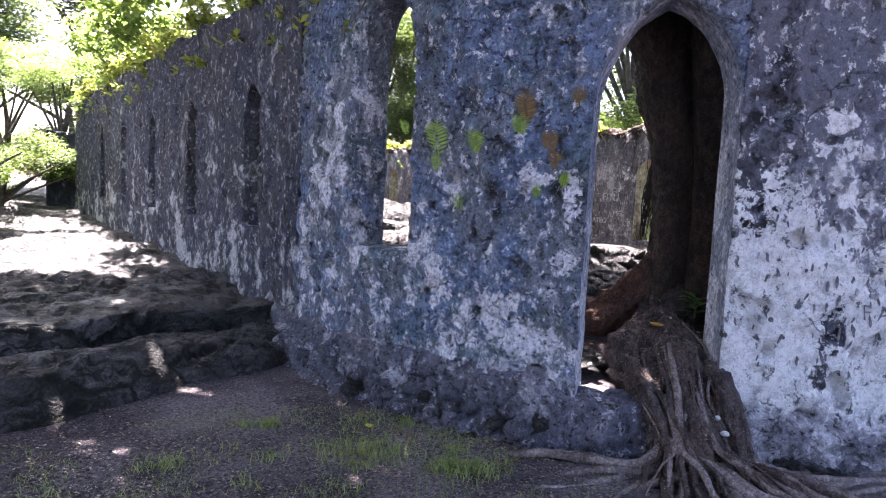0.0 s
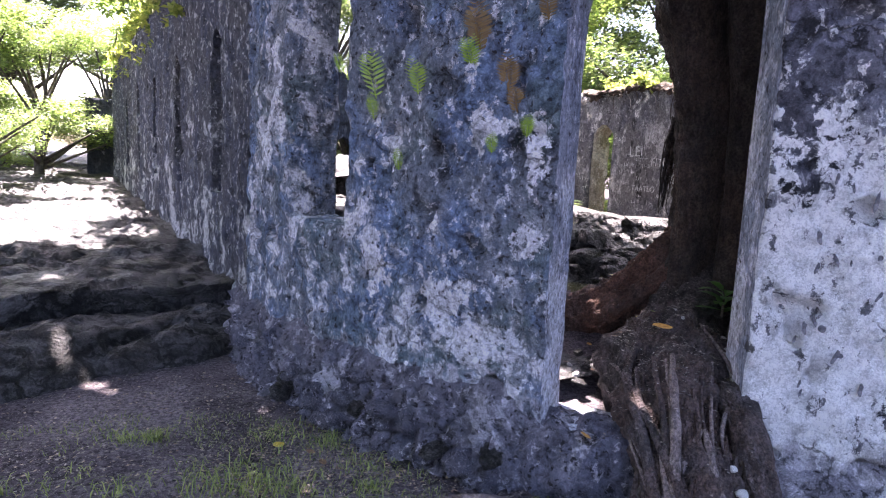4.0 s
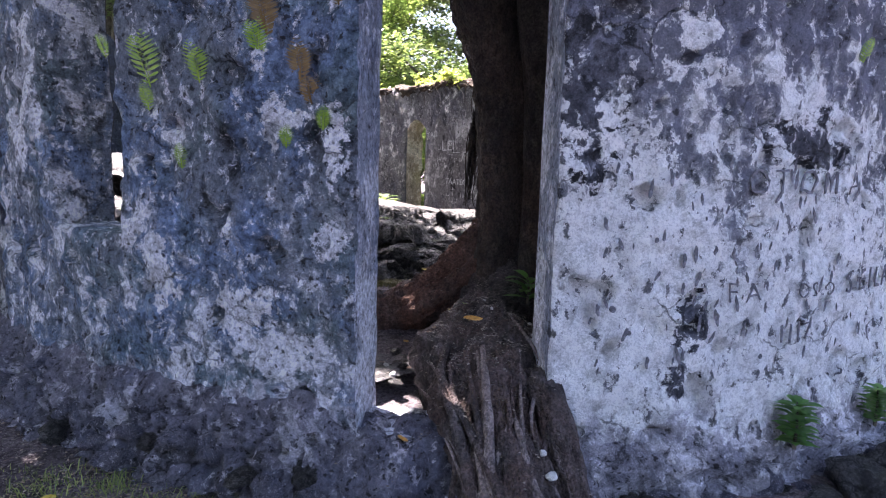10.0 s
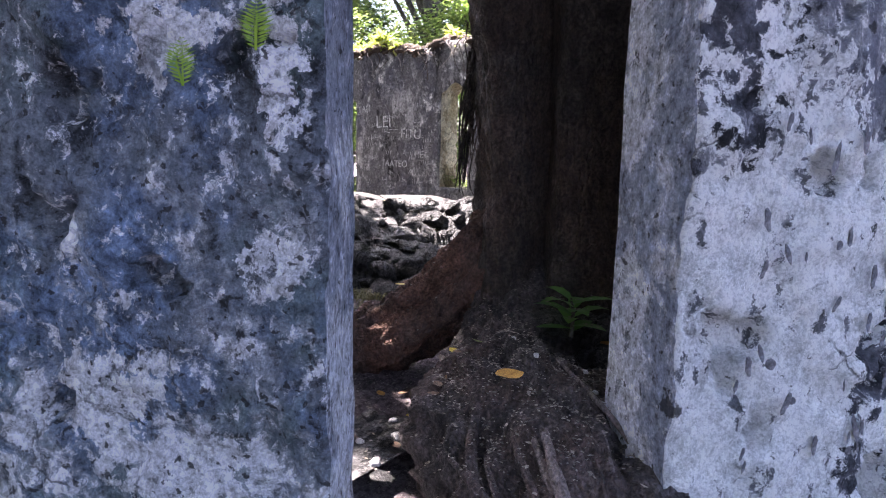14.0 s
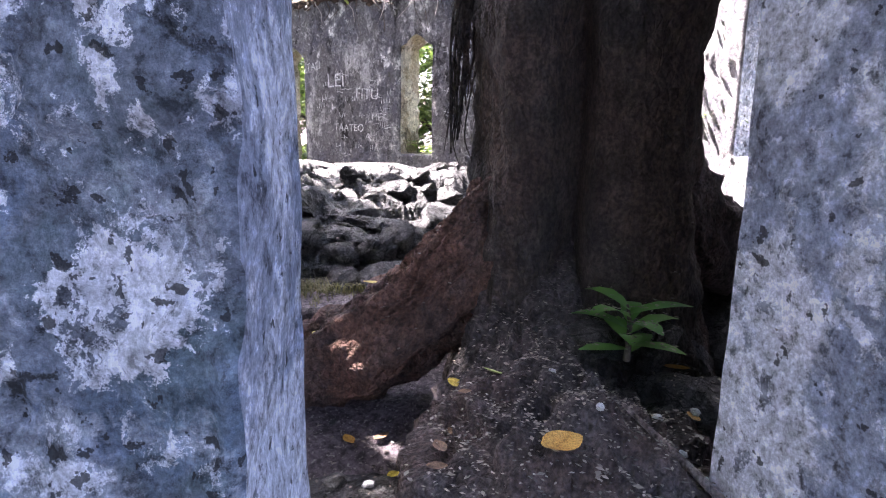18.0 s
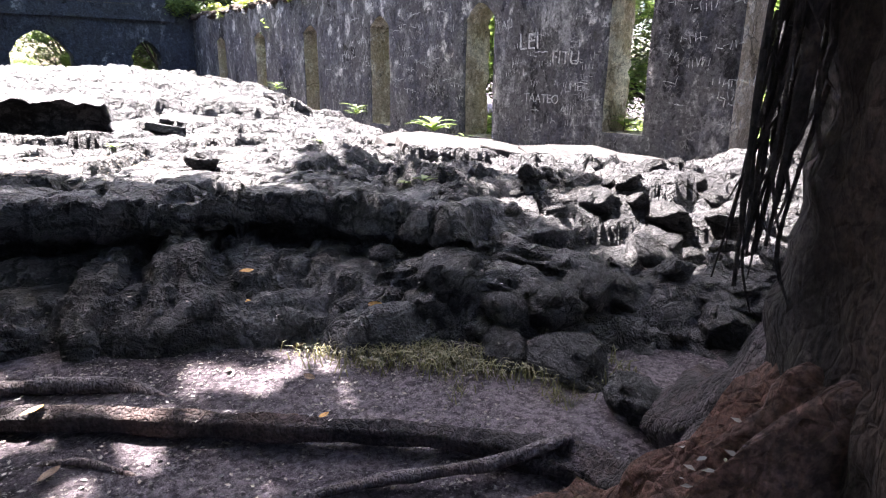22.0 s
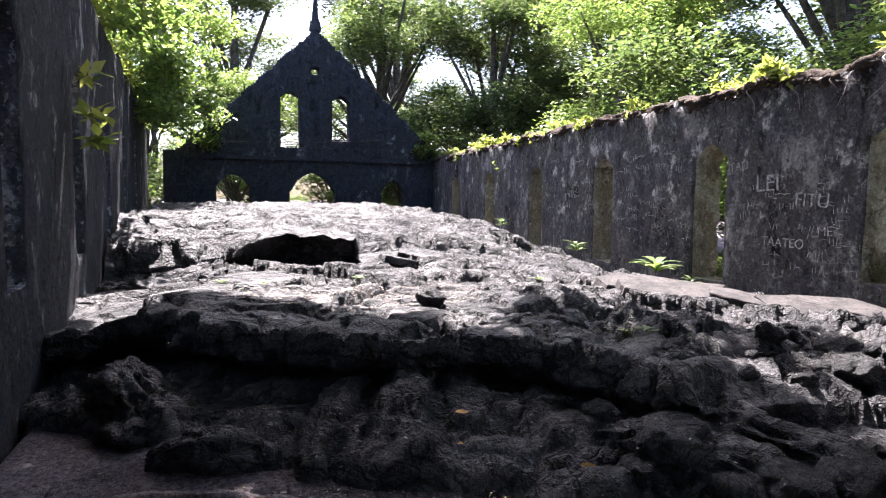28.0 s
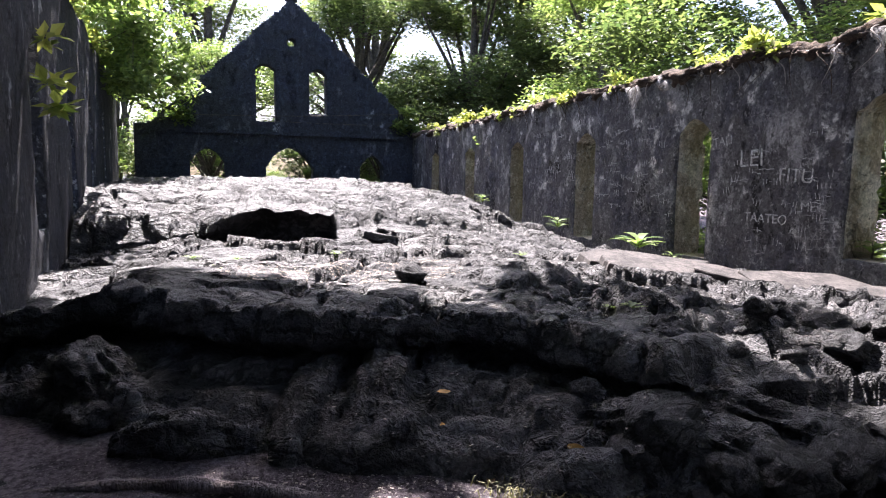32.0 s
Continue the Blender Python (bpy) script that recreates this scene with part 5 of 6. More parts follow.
# broken plates of the shell, tumbled beside its hollow
for k, (x, y, a, b, turn, tipx, tipy, up) in enumerate(((5.95, 12.75, 0.45, 0.28, 20, 12, -8, 0.02), (6.5, 12.6, 0.4, 0.26, -15, 9, 6, 0.0), (6.1, 12.35, 0.36, 0.22, -30, -6, 10, 0.0), (7.1, 12.5, 0.45, 0.25, 8, 10, 4, 0.0),
                                                           (3.3, 11.9, 0.4, 0.3, -20, 8, 4, -0.02), (7.4, 11.7, 0.5, 0.24, -12, 8, -4, 0.0), (6.9, 9.4, 0.5, 0.3, -20, 8, 2, -0.02))):
    ob = crust_slab(x, y, lava_in(x, y)[0] + 0.05 + up, a, b, turn, tipx, tipy, 40 + k)
    ob.data.materials[0] = MAT_ROCK
    tagged(ob, "tilted broken plate of dark lava crust", "lava slab", "tumbled crust plates")

# ---- gable details ----
bm = bmesh.new()
bmesh.ops.create_cone(bm, segments=8, radius1=0.13, radius2=0.02, depth=1.1, cap_ends=True, matrix=Matrix.Translation((6.45, NAVE_END + 0.2, 7.55)))
bmesh.ops.create_cone(bm, segments=8, radius1=0.2, radius2=0.16, depth=0.3, cap_ends=True, matrix=Matrix.Translation((6.45, NAVE_END + 0.2, 6.95)))
tagged(part("finial", bm, MAT_GABLE), "dark pointed stone finial on the gable top", "finial", kind="structure")
bm = bmesh.new()
for i in range(44):
    x = 2.55 + 0.176 * i
    bmesh.ops.create_cube(bm, size=1, matrix=Matrix.Translation((x + 0.088, NAVE_END - 0.03 + 0.01 * nz(x, 0, 0, 4), 2.8 + 0.012 * nz(x, 3, 0, 3))) @ Matrix.Diagonal((0.178, 0.1, 0.09, 1)))
tagged(part("string_course", bm, MAT_GABLE), "thin projecting band across the gable wall", "moulding", kind="structure")


def wing(u):
    return u, 24.9, 0.0, -1.0


tagged(wall_sheet("wall_wing", wing, 0.35, 1.2, 0.09, -0.5, 3.6, 0.09, [], lambda u: 2.95 + 0.1 * nz(u * 4, 0, 1), 0.5, 0.03, MAT_GABLE, None, 2.0), "dark broken buttress at the far corner", "wall")

# ---- humus and roots on the east wall's top ----
MAT_HUMUS = simple("dark_humus", (0.03, 0.022, 0.018), (0.11, 0.08, 0.06), 14, 0.95, 1.0, 0.03)


def east_top(u):
    return 3.02 + 0.1 * nz(u * 1.3, 1, 3, 1, 3) - 0.12 * sstep(u, 12, 22)


for y0, y1 in ((7.5, 13.0), (13.0, 18.5), (18.5, 24.2)):
    n_ = 24
    vs, fs = tube([(NAVE_R + 0.22 + 0.03 * nz(k, y0, 0, 1.7), y0 + (y1 - y0) * k / n_, east_top(y0 + (y1 - y0) * k / n_) - 0.03) for k in range(n_ + 1)], [0.24] * (n_ + 1), sides=28, rough=0.25, steps=6, seed=y0, fibre=0.2)
    vs = [Vector((v.x, v.y, east_top(v.y) + (v.z - east_top(v.y)) * 0.45)) for v in vs]
    tagged(part("wall_top_humus", mesh_of("wall_top_humus", vs, fs, True), MAT_HUMUS), "dark crumbly humus and roots along the wall top", "humus", kind="stuff")
hr = random.Random(44)
for k in range(70):                     # dry roots hanging down the face
    y0 = 7.6 + 9.5 * hr.random() ** 1.5
    z0, ln = east_top(y0) + 0.02, hr.uniform(0.12, 0.6)
    x0 = NAVE_R - 0.03
    vs, fs = tube([(x0 + 0.12, y0, z0 + 0.02), (x0 - 0.02, y0 + hr.uniform(-0.04, 0.04), z0 - 0.05), (x0, y0 + hr.uniform(-0.15, 0.15), z0 - ln * 0.5), (x0 + 0.005, y0 + hr.uniform(-0.25, 0.25), z0 - ln)], [0.008, 0.007, 0.005, 0.002], sides=5, rough=0.3, steps=4, seed=k)
    tagged(part("hanging_root", mesh_of("hanging_root", vs, fs, True), MAT_ROOT_PALE if k % 4 == 0 else MAT_HUMUS), "thin dry root hanging from the wall top", "root", "roots on the wall")

# ---- inscriptions ----
MAT_SCRATCH = simple("white_scratch", (0.3, 0.3, 0.3), (0.75, 0.75, 0.73), 20)
MAT_CARVED = simple("dark_carved_letter", (0.06, 0.058, 0.068), (0.2, 0.195, 0.225), 20)


def letters(word, m, size, material, parent, rough=0.0, seed=0):
    cu = bpy.data.curves.new("letters", "FONT")
    cu.body = word
    cu.size = size
    cu.extrude = 0.003
    cu.offset = -0.002
    tmp = bpy.data.objects.new("letters", cu)
    me = bpy.data.meshes.new_from_object(tmp)
    bpy.data.objects.remove(tmp)
    me.materials.clear()
    me.materials.append(material)
    rg = random.Random(seed)
    for v in me.vertices:
        v.co.x += rough * nz(v.co.x, v.co.y, seed, 14, 2)
        v.co.y += rough * nz(v.co.y, v.co.x, seed + 3, 14, 2)
    ob = new("letters", me)
    ob.parent = parent
    ob.matrix_basis = m
    return ob


def on_east(y, z, tilt=0.0):
    """A frame on the inner face of the east nave wall at a place, with text running to smaller y."""
    m = Matrix(((0, 0, -1, NAVE_R - 0.03), (-1, 0, 0, y), (0, 1, 0, z), (0, 0, 0, 1)))
    return m @ pose(0, 0, 0, 0, 0, tilt)


def scratch_bars(parent, place, n, spread_y, spread_z, size, material, seed):
    rg = random.Random(seed)
    for k in range(n):
        bm = bmesh.new()
        for q in range(rg.randint(3, 6)):
            w_, h_ = (size * rg.uniform(0.12, 0.2), size * rg.uniform(0.7, 1.1)) if rg.random() < 0.6 else (size * rg.uniform(0.4, 0.7), size * rg.uniform(0.1, 0.18))
            bmesh.ops.create_cube(bm, size=1, matrix=pose(q * size * 0.55 + rg.uniform(-0.1, 0.1) * size, rg.uniform(-0.15, 0.15) * size, 0, 0, 0, rg.uniform(-18, 18)) @ Matrix.Diagonal((w_ * 0.4, h_ * 0.8, 0.005, 1) if w_ < h_ else (w_ * 1.1, h_ * 0.5, 0.005, 1)))
        ob = part("scratched_mark", bm, material, parent)
        ob.matrix_basis = place(rg.uniform(-spread_y, spread_y), rg.uniform(-spread_z, spread_z), rg.uniform(-8, 8))


wall_e = bpy.data.objects["wall_nave_east"]
letters("LEI", on_east(10.53, 1.72, 2), 0.3, MAT_SCRATCH, wall_e, 0.012, 1)
letters("FITU", on_east(9.95, 1.55, -3), 0.23, MAT_SCRATCH, wall_e, 0.012, 2)
letters("TAATEO", on_east(10.4, 1.06, -1), 0.16, MAT_SCRATCH, wall_e, 0.01, 3)
letters("MET", on_east(9.62, 1.22, 0), 0.15, MAT_SCRATCH, wall_e, 0.01, 4)
letters("TALI", on_east(10.98, 1.98, 6), 0.16, MAT_SCRATCH, wall_e, 0.01, 5)
scratch_bars(wall_e, lambda a, b, t: on_east(10.1 + a, 1.5 + b, t), 34, 0.85, 0.7, 0.09, MAT_SCRATCH, 6)
scratch_bars(wall_e, lambda a, b, t: on_east(7.9 + a, 1.6 + b, t), 22, 0.45, 0.8, 0.1, MAT_SCRATCH, 7)
scratch_bars(wall_e, lambda a, b, t: on_east(12.7 + a, 1.7 + b, t), 24, 0.9, 0.7, 0.1, MAT_SCRATCH, 8)
scratch_bars(wall_e, lambda a, b, t: on_east(15.3 + a, 1.9 + b, t), 16, 0.9, 0.5, 0.12, MAT_SCRATCH, 9)


def on_apse(u, z, tilt=0.0):
    x, y, nx, ny = apse(u)
    return Matrix(((-ny, 0, nx, x + nx * 0.012), (nx, 0, ny, y + ny * 0.012), (0, 1, 0, z), (0, 0, 0, 1))) @ pose(0, 0, 0, 0, 0, tilt)


wall_p = bpy.data.objects["wall_apse_east"]
CARVED = [(u, 1.32, 0.2, ch) for u, ch in zip((-112.6, -110.2, -107.7, -105.0, -101.6), "OTOMA")] + [(u, 0.68, 0.21, ch) for u, ch in zip((-100.4, -98.2, -96.4, -94.9, -93.1), "SEILA")]
CARVED += [(u, 0.68, 0.13, ch) for u, ch in zip((-106.6, -105.0, -103.4), "OSO")] + [(u, 0.68, 0.17, ch) for u, ch in zip((-113.6, -111.9), "FA")] + [(u, 0.4, 0.18, ch) for u, ch in zip((-108.6, -107.6, -106.7, -105.6), "1117")]
for k, (u, z, size_, ch) in enumerate(CARVED):
    letters(ch, on_apse(u, z, 3), size_, MAT_CARVED, wall_p, 0.018, 20 + k)
chip_meshes = []
for k in range(7):                      # slivers struck out of the lime
    bm = bmesh.new()
    bmesh.ops.create_icosphere(bm, subdivisions=2, radius=1.0)
    for v in bm.verts:
        f = 1 + 0.5 * nz(v.co.x + k * 3, v.co.y, v.co.z, 1.6, 3)
        v.co = Vector((v.co.x * 0.012 * f + 0.008 * v.co.y * (k % 3 - 1), v.co.y * 0.04 * f, v.co.z * 0.004))
    me = bpy.data.meshes.new("chip")
    bm.to_mesh(me)
    bm.free()
    me.materials.append(MAT_CARVED)
    chip_meshes.append(me)
rg = random.Random(12)
for k in range(110):
    ob = part("chip", rg.choice(chip_meshes), MAT_CARVED, wall_p)
    ob.matrix_basis = on_apse(rg.uniform(-124, -96), rg.uniform(0.35, 1.6) - 0.12 * rg.random(), rg.uniform(-25, 15)) @ Matrix.Scale(rg.uniform(0.4, 1.2), 4)
# deep holes, shade drawn as dark lumps, and dark stains in the pale plaster
for u, z, r in ((-122.3, 0.66, 0.022), (-121.0, 0.52, 0.014), (-117.5, 0.3, 0.016), (-119.5, 1.05, 0.016), (-110.0, 0.34, 0.016)):
    bm = bmesh.new()
    bmesh.ops.create_icosphere(bm, subdivisions=2, radius=r)
    for v in bm.verts:
        v.co.z *= 0.3
        v.co.y *= 1.0 + 0.4 * nz(v.co.x * 30, v.co.y * 30, u)
    ob = part("hole_shade", bm, MAT_CARVED, wall_p)
    ob.matrix_basis = on_apse(u, z)


# ---- plants ----
MAT_FERN = leaf_material("fern_green", (0.14, 0.26, 0.03), (0.28, 0.4, 0.06), 0.35)
MAT_DRY = leaf_material("dry_frond", (0.1, 0.06, 0.025), (0.2, 0.13, 0.05), 0.2)
MAT_PLANT = leaf_material("glossy_leaf", (0.05, 0.14, 0.03), (0.1, 0.22, 0.05), 0.3)
MAT_GRASS = leaf_material("short_grass", (0.09, 0.13, 0.03), (0.26, 0.3, 0.1), 0.3)
MAT_STRAW = leaf_material("dry_grass", (0.09, 0.085, 0.04), (0.2, 0.185, 0.095), 0.2)


def frond(vs, fs, base, out, side, length, droop, pairs=11):
    up = Vector((0, 0, 1))
    for k in range(pairs):
        t = (k + 0.7) / pairs
        p = base + out * (length * 0.22 * t) + up * (length * (0.9 * t - droop * t * t))
        w_ = length * 0.3 * math.sin(math.pi * min(1, 0.12 + t * 0.88)) + 0.004
        for sg in (1, -1):
            d = (side * sg + up * 0.35).normalized()
            i = len(vs)
            vs += [p, p + d * w_ * 0.5 + up * 0.014 * length, p + d * w_, p + d * w_ * 0.5 - up * 0.014 * length]
            fs += [(i, i + 1, i + 2, i + 3)]
    i = len(vs)
    tip = base + out * length * 0.22 + up * length * (0.9 - droop)
    vs += [base - side * 0.004, base + side * 0.004, tip]
    fs.append((i, i + 1, i + 2))


def fern(u, z, length, n, material, label, seed):
    rg = random.Random(seed)
    x, y, nx, ny = apse(u)
    vs, fs = [], []
    for k in range(n):
        side = Vector((-ny, nx, 0))
        lean = rg.uniform(-0.6, 0.6)
        out = (Vector((nx, ny, 0)) * 0.8 + side * lean).normalized()
        frond(vs, fs, Vector((0, 0, 0)), out, side, 1.75 * length * rg.uniform(0.75, 1.1), rg.uniform(0.0, 0.3))
    ob = part("fern", mesh_of("fern", vs, fs), material)
    ob.location = (x + nx * 0.0, y + ny * 0.0, z)
    return tagged(ob, label, "fern", "wall ferns")


for u, z, ln, n, dry in ((-154.6, 1.84, 0.3, 3, 0), (-154.8, 1.7, 0.12, 4, 0), (-150.4, 1.86, 0.18, 4, 0), (-158.9, 2.03, 0.12, 3, 0), (-145.3, 2.1, 0.2, 9, 1), (-145.9, 2.0, 0.15, 5, 0), (-143.0, 1.86, 0.16, 6, 1), (-142.2, 1.72, 0.14, 5, 1),
                         (-152.0, 1.36, 0.1, 3, 0), (-141.5, 1.6, 0.1, 4, 0), (-144.0, 1.5, 0.08, 4, 0), (-101.6, 2.1, 0.14, 4, 0), (-140.5, 2.25, 0.14, 5, 1)):
    fern(u, z, ln, n, MAT_DRY if dry else MAT_FERN, "dry brown fern tuft rooted in the wall" if dry else "small bright-green fern growing from the plaster", int(-u * 10))


def leafy(name, x, y, z, n, length, width, rise, material, label, category, seed, tiers=1, group=""):
    """A plant of long leaves round a short stem."""
    rg = random.Random(seed)
    vs, fs = [], []
    for k in range(n):
        a = k * 2.4 + rg.uniform(-0.3, 0.3)
        h = rise * (k / n) if tiers > 1 else 0.02 * k / n
        d = Vector((math.cos(a), math.sin(a), 0))
        sd = Vector((-d.y, d.x, 0))
        L = length * rg.uniform(0.75, 1.15)
        lift = rg.uniform(0.25, 0.9)
        rows = []
        for q in range(5):
            t = q / 4
            p = Vector((0, 0, h)) + d * (L * t) + Vector((0, 0, L * (lift * t - 0.75 * lift * t * t)))
            w_ = width * math.sin(math.pi * (0.08 + 0.9 * t)) * 0.5
            rows.append((p - sd * w_, p + Vector((0, 0, -0.12 * w_)), p + sd * w_))
        i = len(vs)
        for r in rows:
            vs += r
        for q in range(4):
            for c in (0, 1):
                fs.append((i + q * 3 + c, i + q * 3 + c + 1, i + q * 3 + c + 4, i + q * 3 + c + 3))
    root = tagged(new(name), label, category, group)
    root.location = (x, y, z)
    part("leaves", mesh_of("leaves", vs, fs, True), material, root)
    if tiers > 1:
        limb("stem", [(0, 0, -0.03), (0.01, 0, rise * 0.5), (0, 0.01, rise)], [0.012, 0.009, 0.004], MAT_BARK_FAR, root, sides=6, steps=3)
    return root


leafy("weed", 5.55, 2.33, -0.22, 64, 0.13, 0.055, 0.27, MAT_PLANT, "bushy green weed at the foot of the wall", "plant", 1, 2, "weeds by the wall")
leafy("weed", 6.5, 2.1, -0.26, 60, 0.13, 0.055, 0.25, MAT_PLANT, "bushy green weed at the foot of the wall", "plant", 2, 2, "weeds by the wall")
leafy("seedling", 4.87, 3.93, 0.5, 12, 0.18, 0.075, 0.16, MAT_PLANT, "glossy dark-green seedling beside the tree foot", "plant", 3, 2)
for k, (x, y, z, s) in enumerate(((9.75, 11.75, 0.62, 0.42), (9.9, 8.75, 0.42, 0.24), (9.7, 13.9, 0.75, 0.25), (9.2, 16.0, 1.1, 0.2), (10.6, 9.0, 0.82, 0.3), (9.9, 11.2, 0.45, 0.15))):
    leafy("broadleaf_plant", x, y, z - 0.05, 12, s, s * 0.3, 0.15, MAT_LEAF_LIGHT, "pale green broad-leaved plant on the lava by the wall", "plant", 10 + k, 2, "broad-leaved plants")
for k, (x, y) in enumerate(((4.15, 10.3), (4.3, 10.5), (5.3, 10.9), (6.6, 8.4), (6.9, 8.3), (7.3, 10.6), (6.2, 11.0), (7.9, 7.4), (3.9, 10.9), (8.3, 7.9), (6.75, 7.9))):
    leafy("tuft", x, y, lava_in(x, y)[0] + 0.1, 14, 0.1, 0.025, 0.06, MAT_LEAF_LIGHT, "tiny bright-green tuft in a lava crack", "plant", 30 + k, 1, "tufts in the lava")


def grass(name, cx, cy, rx, ry, n, height, material, seed, label):
    rng_ = np.random.default_rng(seed)
    vs, fs = [], []
    for k in range(n):
        a, r = rng_.random() * 6.283, math.sqrt(rng_.random())
        x, y = cx + rx * r * math.cos(a), cy + ry * r * math.sin(a)
        if nz(x, y, seed, 1.8, 3) < 0.06 - 0.05 * rng_.random():
            continue
        h = height * (0.5 + rng_.random())
        b = rng_.random() * 6.283
        lx, ly = math.cos(b) * h * 0.7, math.sin(b) * h * 0.7
        z = ground_z(x, y)
        i = len(vs)
        w_ = 0.0035
        vs += [(x - w_ * ly / h, y + w_ * lx / h, z), (x + w_ * ly / h, y - w_ * lx / h, z), (x + lx, y + ly, z + h * 0.8)]
        fs.append((i, i + 1, i + 2))
    return tagged(part(name, mesh_of(name, vs, fs), material), label, "grass", kind="stuff")


def tufts(spots_, material, label, seed):
    """Loose tufts of long bent blades; spots are (x, y, radius, count, height)."""
    rg_ = random.Random(seed)
    vs, fs = [], []
    for x0, y0, r, n_, height in spots_:
        for k in range(n_):
            x, y = rg_.gauss(x0, r * 0.5), rg_.gauss(y0, r * 0.5)
            h, b = height * rg_.uniform(0.5, 1.2), rg_.uniform(0, 6.283)
            lx, ly, z = math.cos(b) * h * 0.8, math.sin(b) * h * 0.8, ground_z(x, y)
            i, w_ = len(vs), 0.003
            wx, wy = -w_ * math.sin(b), w_ * math.cos(b)
            vs += [(x - wx, y - wy, z), (x + wx, y + wy, z), (x + lx * 0.4 - wx, y + ly * 0.4 - wy, z + h * 0.6), (x + lx * 0.4 + wx, y + ly * 0.4 + wy, z + h * 0.6), (x + lx, y + ly, z + h * 0.62)]
            fs += [(i, i + 1, i + 3, i + 2), (i + 2, i + 3, i + 4)]
    return tagged(part("grass", mesh_of("grass", vs, fs), material), label, "grass", kind="stuff")


grass("grass", 0.6, 4.5, 2.3, 1.5, 9000, 0.045, MAT_GRASS, 3, "thin short grass on shaded soil")
gr = random.Random(8)
green = [(1.75, 4.75, 0.3, 170, 0.12), (1.95, 4.55, 0.25, 170, 0.12), (2.3, 4.05, 0.22, 150, 0.11), (2.45, 3.95, 0.2, 120, 0.11)]
for k in range(26):
    a_, q_ = gr.uniform(0, 6.283), math.sqrt(gr.random())
    green.append((0.9 + 2.1 * q_ * math.cos(a_), 4.4 + 1.2 * q_ * math.sin(a_), gr.uniform(0.08, 0.22), gr.randint(30, 90), gr.uniform(0.06, 0.1)))
tufts(green, MAT_GRASS, "loose tufts of green grass on dark soil", 31)
grass("grass", 2.9, 3.7, 0.9, 0.5, 1500, 0.035, MAT_GRASS, 5, "thin short grass on shaded soil")
tufts([(5.5 + 0.75 * k / 17 + gr.uniform(-0.12, 0.12), 6.85 - 0.85 * k / 17 + gr.uniform(-0.12, 0.12), 0.16, 110, 0.09) for k in range(18)], MAT_STRAW, "dry straw-coloured grass at the lava edge", 32)
grass("grass", 5.85, 6.2, 0.4, 0.45, 1800, 0.07, MAT_STRAW, 6, "dry straw-coloured grass at the lava edge")


# ---- fallen leaves ----
bpy.context.view_layer.update()
deps = bpy.context.evaluated_depsgraph_get()


def rest_z(x, y, z):
    """Height of what lies below a place."""
    hit = scene.ray_cast(deps, Vector((x, y, z + 0.5)), Vector((0, 0, -1)))
    return hit[1].z if hit[0] else z


def fallen_leaf(x, y, z, size, turn, colour, label, tip=0.0):
    z = rest_z(x, y, z) + 0.012 + size * 0.12 * abs(math.sin(radians(tip)))
    bm = bmesh.new()
    n = 6
    rows = []
    for q in range(n + 1):
        t = q / n
        w_ = 0.28 * size * math.sin(math.pi * (0.04 + 0.94 * t)) ** 0.8
        c = 0.12 * size * (t - 0.5) ** 2 * 2
        rows.append([bm.verts.new((size * (t - 0.5), s * w_, c + abs(s) * 0.25 * w_)) for s in (-1, 0, 1)])
    for q in range(n):
        for c in (0, 1):
            bm.faces.new((rows[q][c], rows[q + 1][c], rows[q + 1][c + 1], rows[q][c + 1]))
    ob = part("fallen_leaf", bm, colour, None, "", True)
    ob.matrix_world = pose(x, y, z, tip, tip * 0.5, turn)
    return tagged(ob, label, "leaf", "fallen leaves")


LEAF_Y = simple("yellow_leaf", (0.5, 0.36, 0.05), (0.7, 0.52, 0.1), 30, 0.5, 0.3, 0.003)
LEAF_O = simple("orange_leaf", (0.42, 0.2, 0.04), (0.6, 0.33, 0.08), 30, 0.5, 0.3, 0.003)
LEAF_G = simple("green_fallen_leaf", (0.3, 0.4, 0.1), (0.45, 0.55, 0.18), 30, 0.5, 0.3, 0.003)
LEAF_B = simple("brown_leaf", (0.1, 0.055, 0.03), (0.2, 0.12, 0.07), 30, 0.6, 0.3, 0.003)
fallen_leaf(2.12, 5.1, -0.47, 0.1, 30, LEAF_Y, "yellow fallen leaf on shaded soil", 20)
fallen_leaf(3.6, 3.78, -0.13, 0.12, 50, LEAF_O, "ochre fallen leaf on the rubble sill", 25)
fallen_leaf(4.28, 3.9, 0.54, 0.14, -20, LEAF_O, "orange fallen leaf on the thick root", 12)
fallen_leaf(4.6, 4.28, 0.53, 0.1, 60, LEAF_G, "pale green fallen leaf on the thick root", 20)
fallen_leaf(5.7, 6.88, 0.42, 0.11, -40, LEAF_O, "orange fallen leaf on dark lava", 40)
fallen_leaf(4.99, 6.42, 0.13, 0.07, 10, LEAF_B, "brown fallen leaf on dark soil", 10)
fallen_leaf(5.0, 3.8, 0.55, 0.1, 70, LEAF_O, "orange fallen leaf beside the tree foot", 30)
fallen_leaf(4.82, 3.7, 0.5, 0.08, 10, LEAF_O, "orange fallen leaf beside the tree foot", 20)
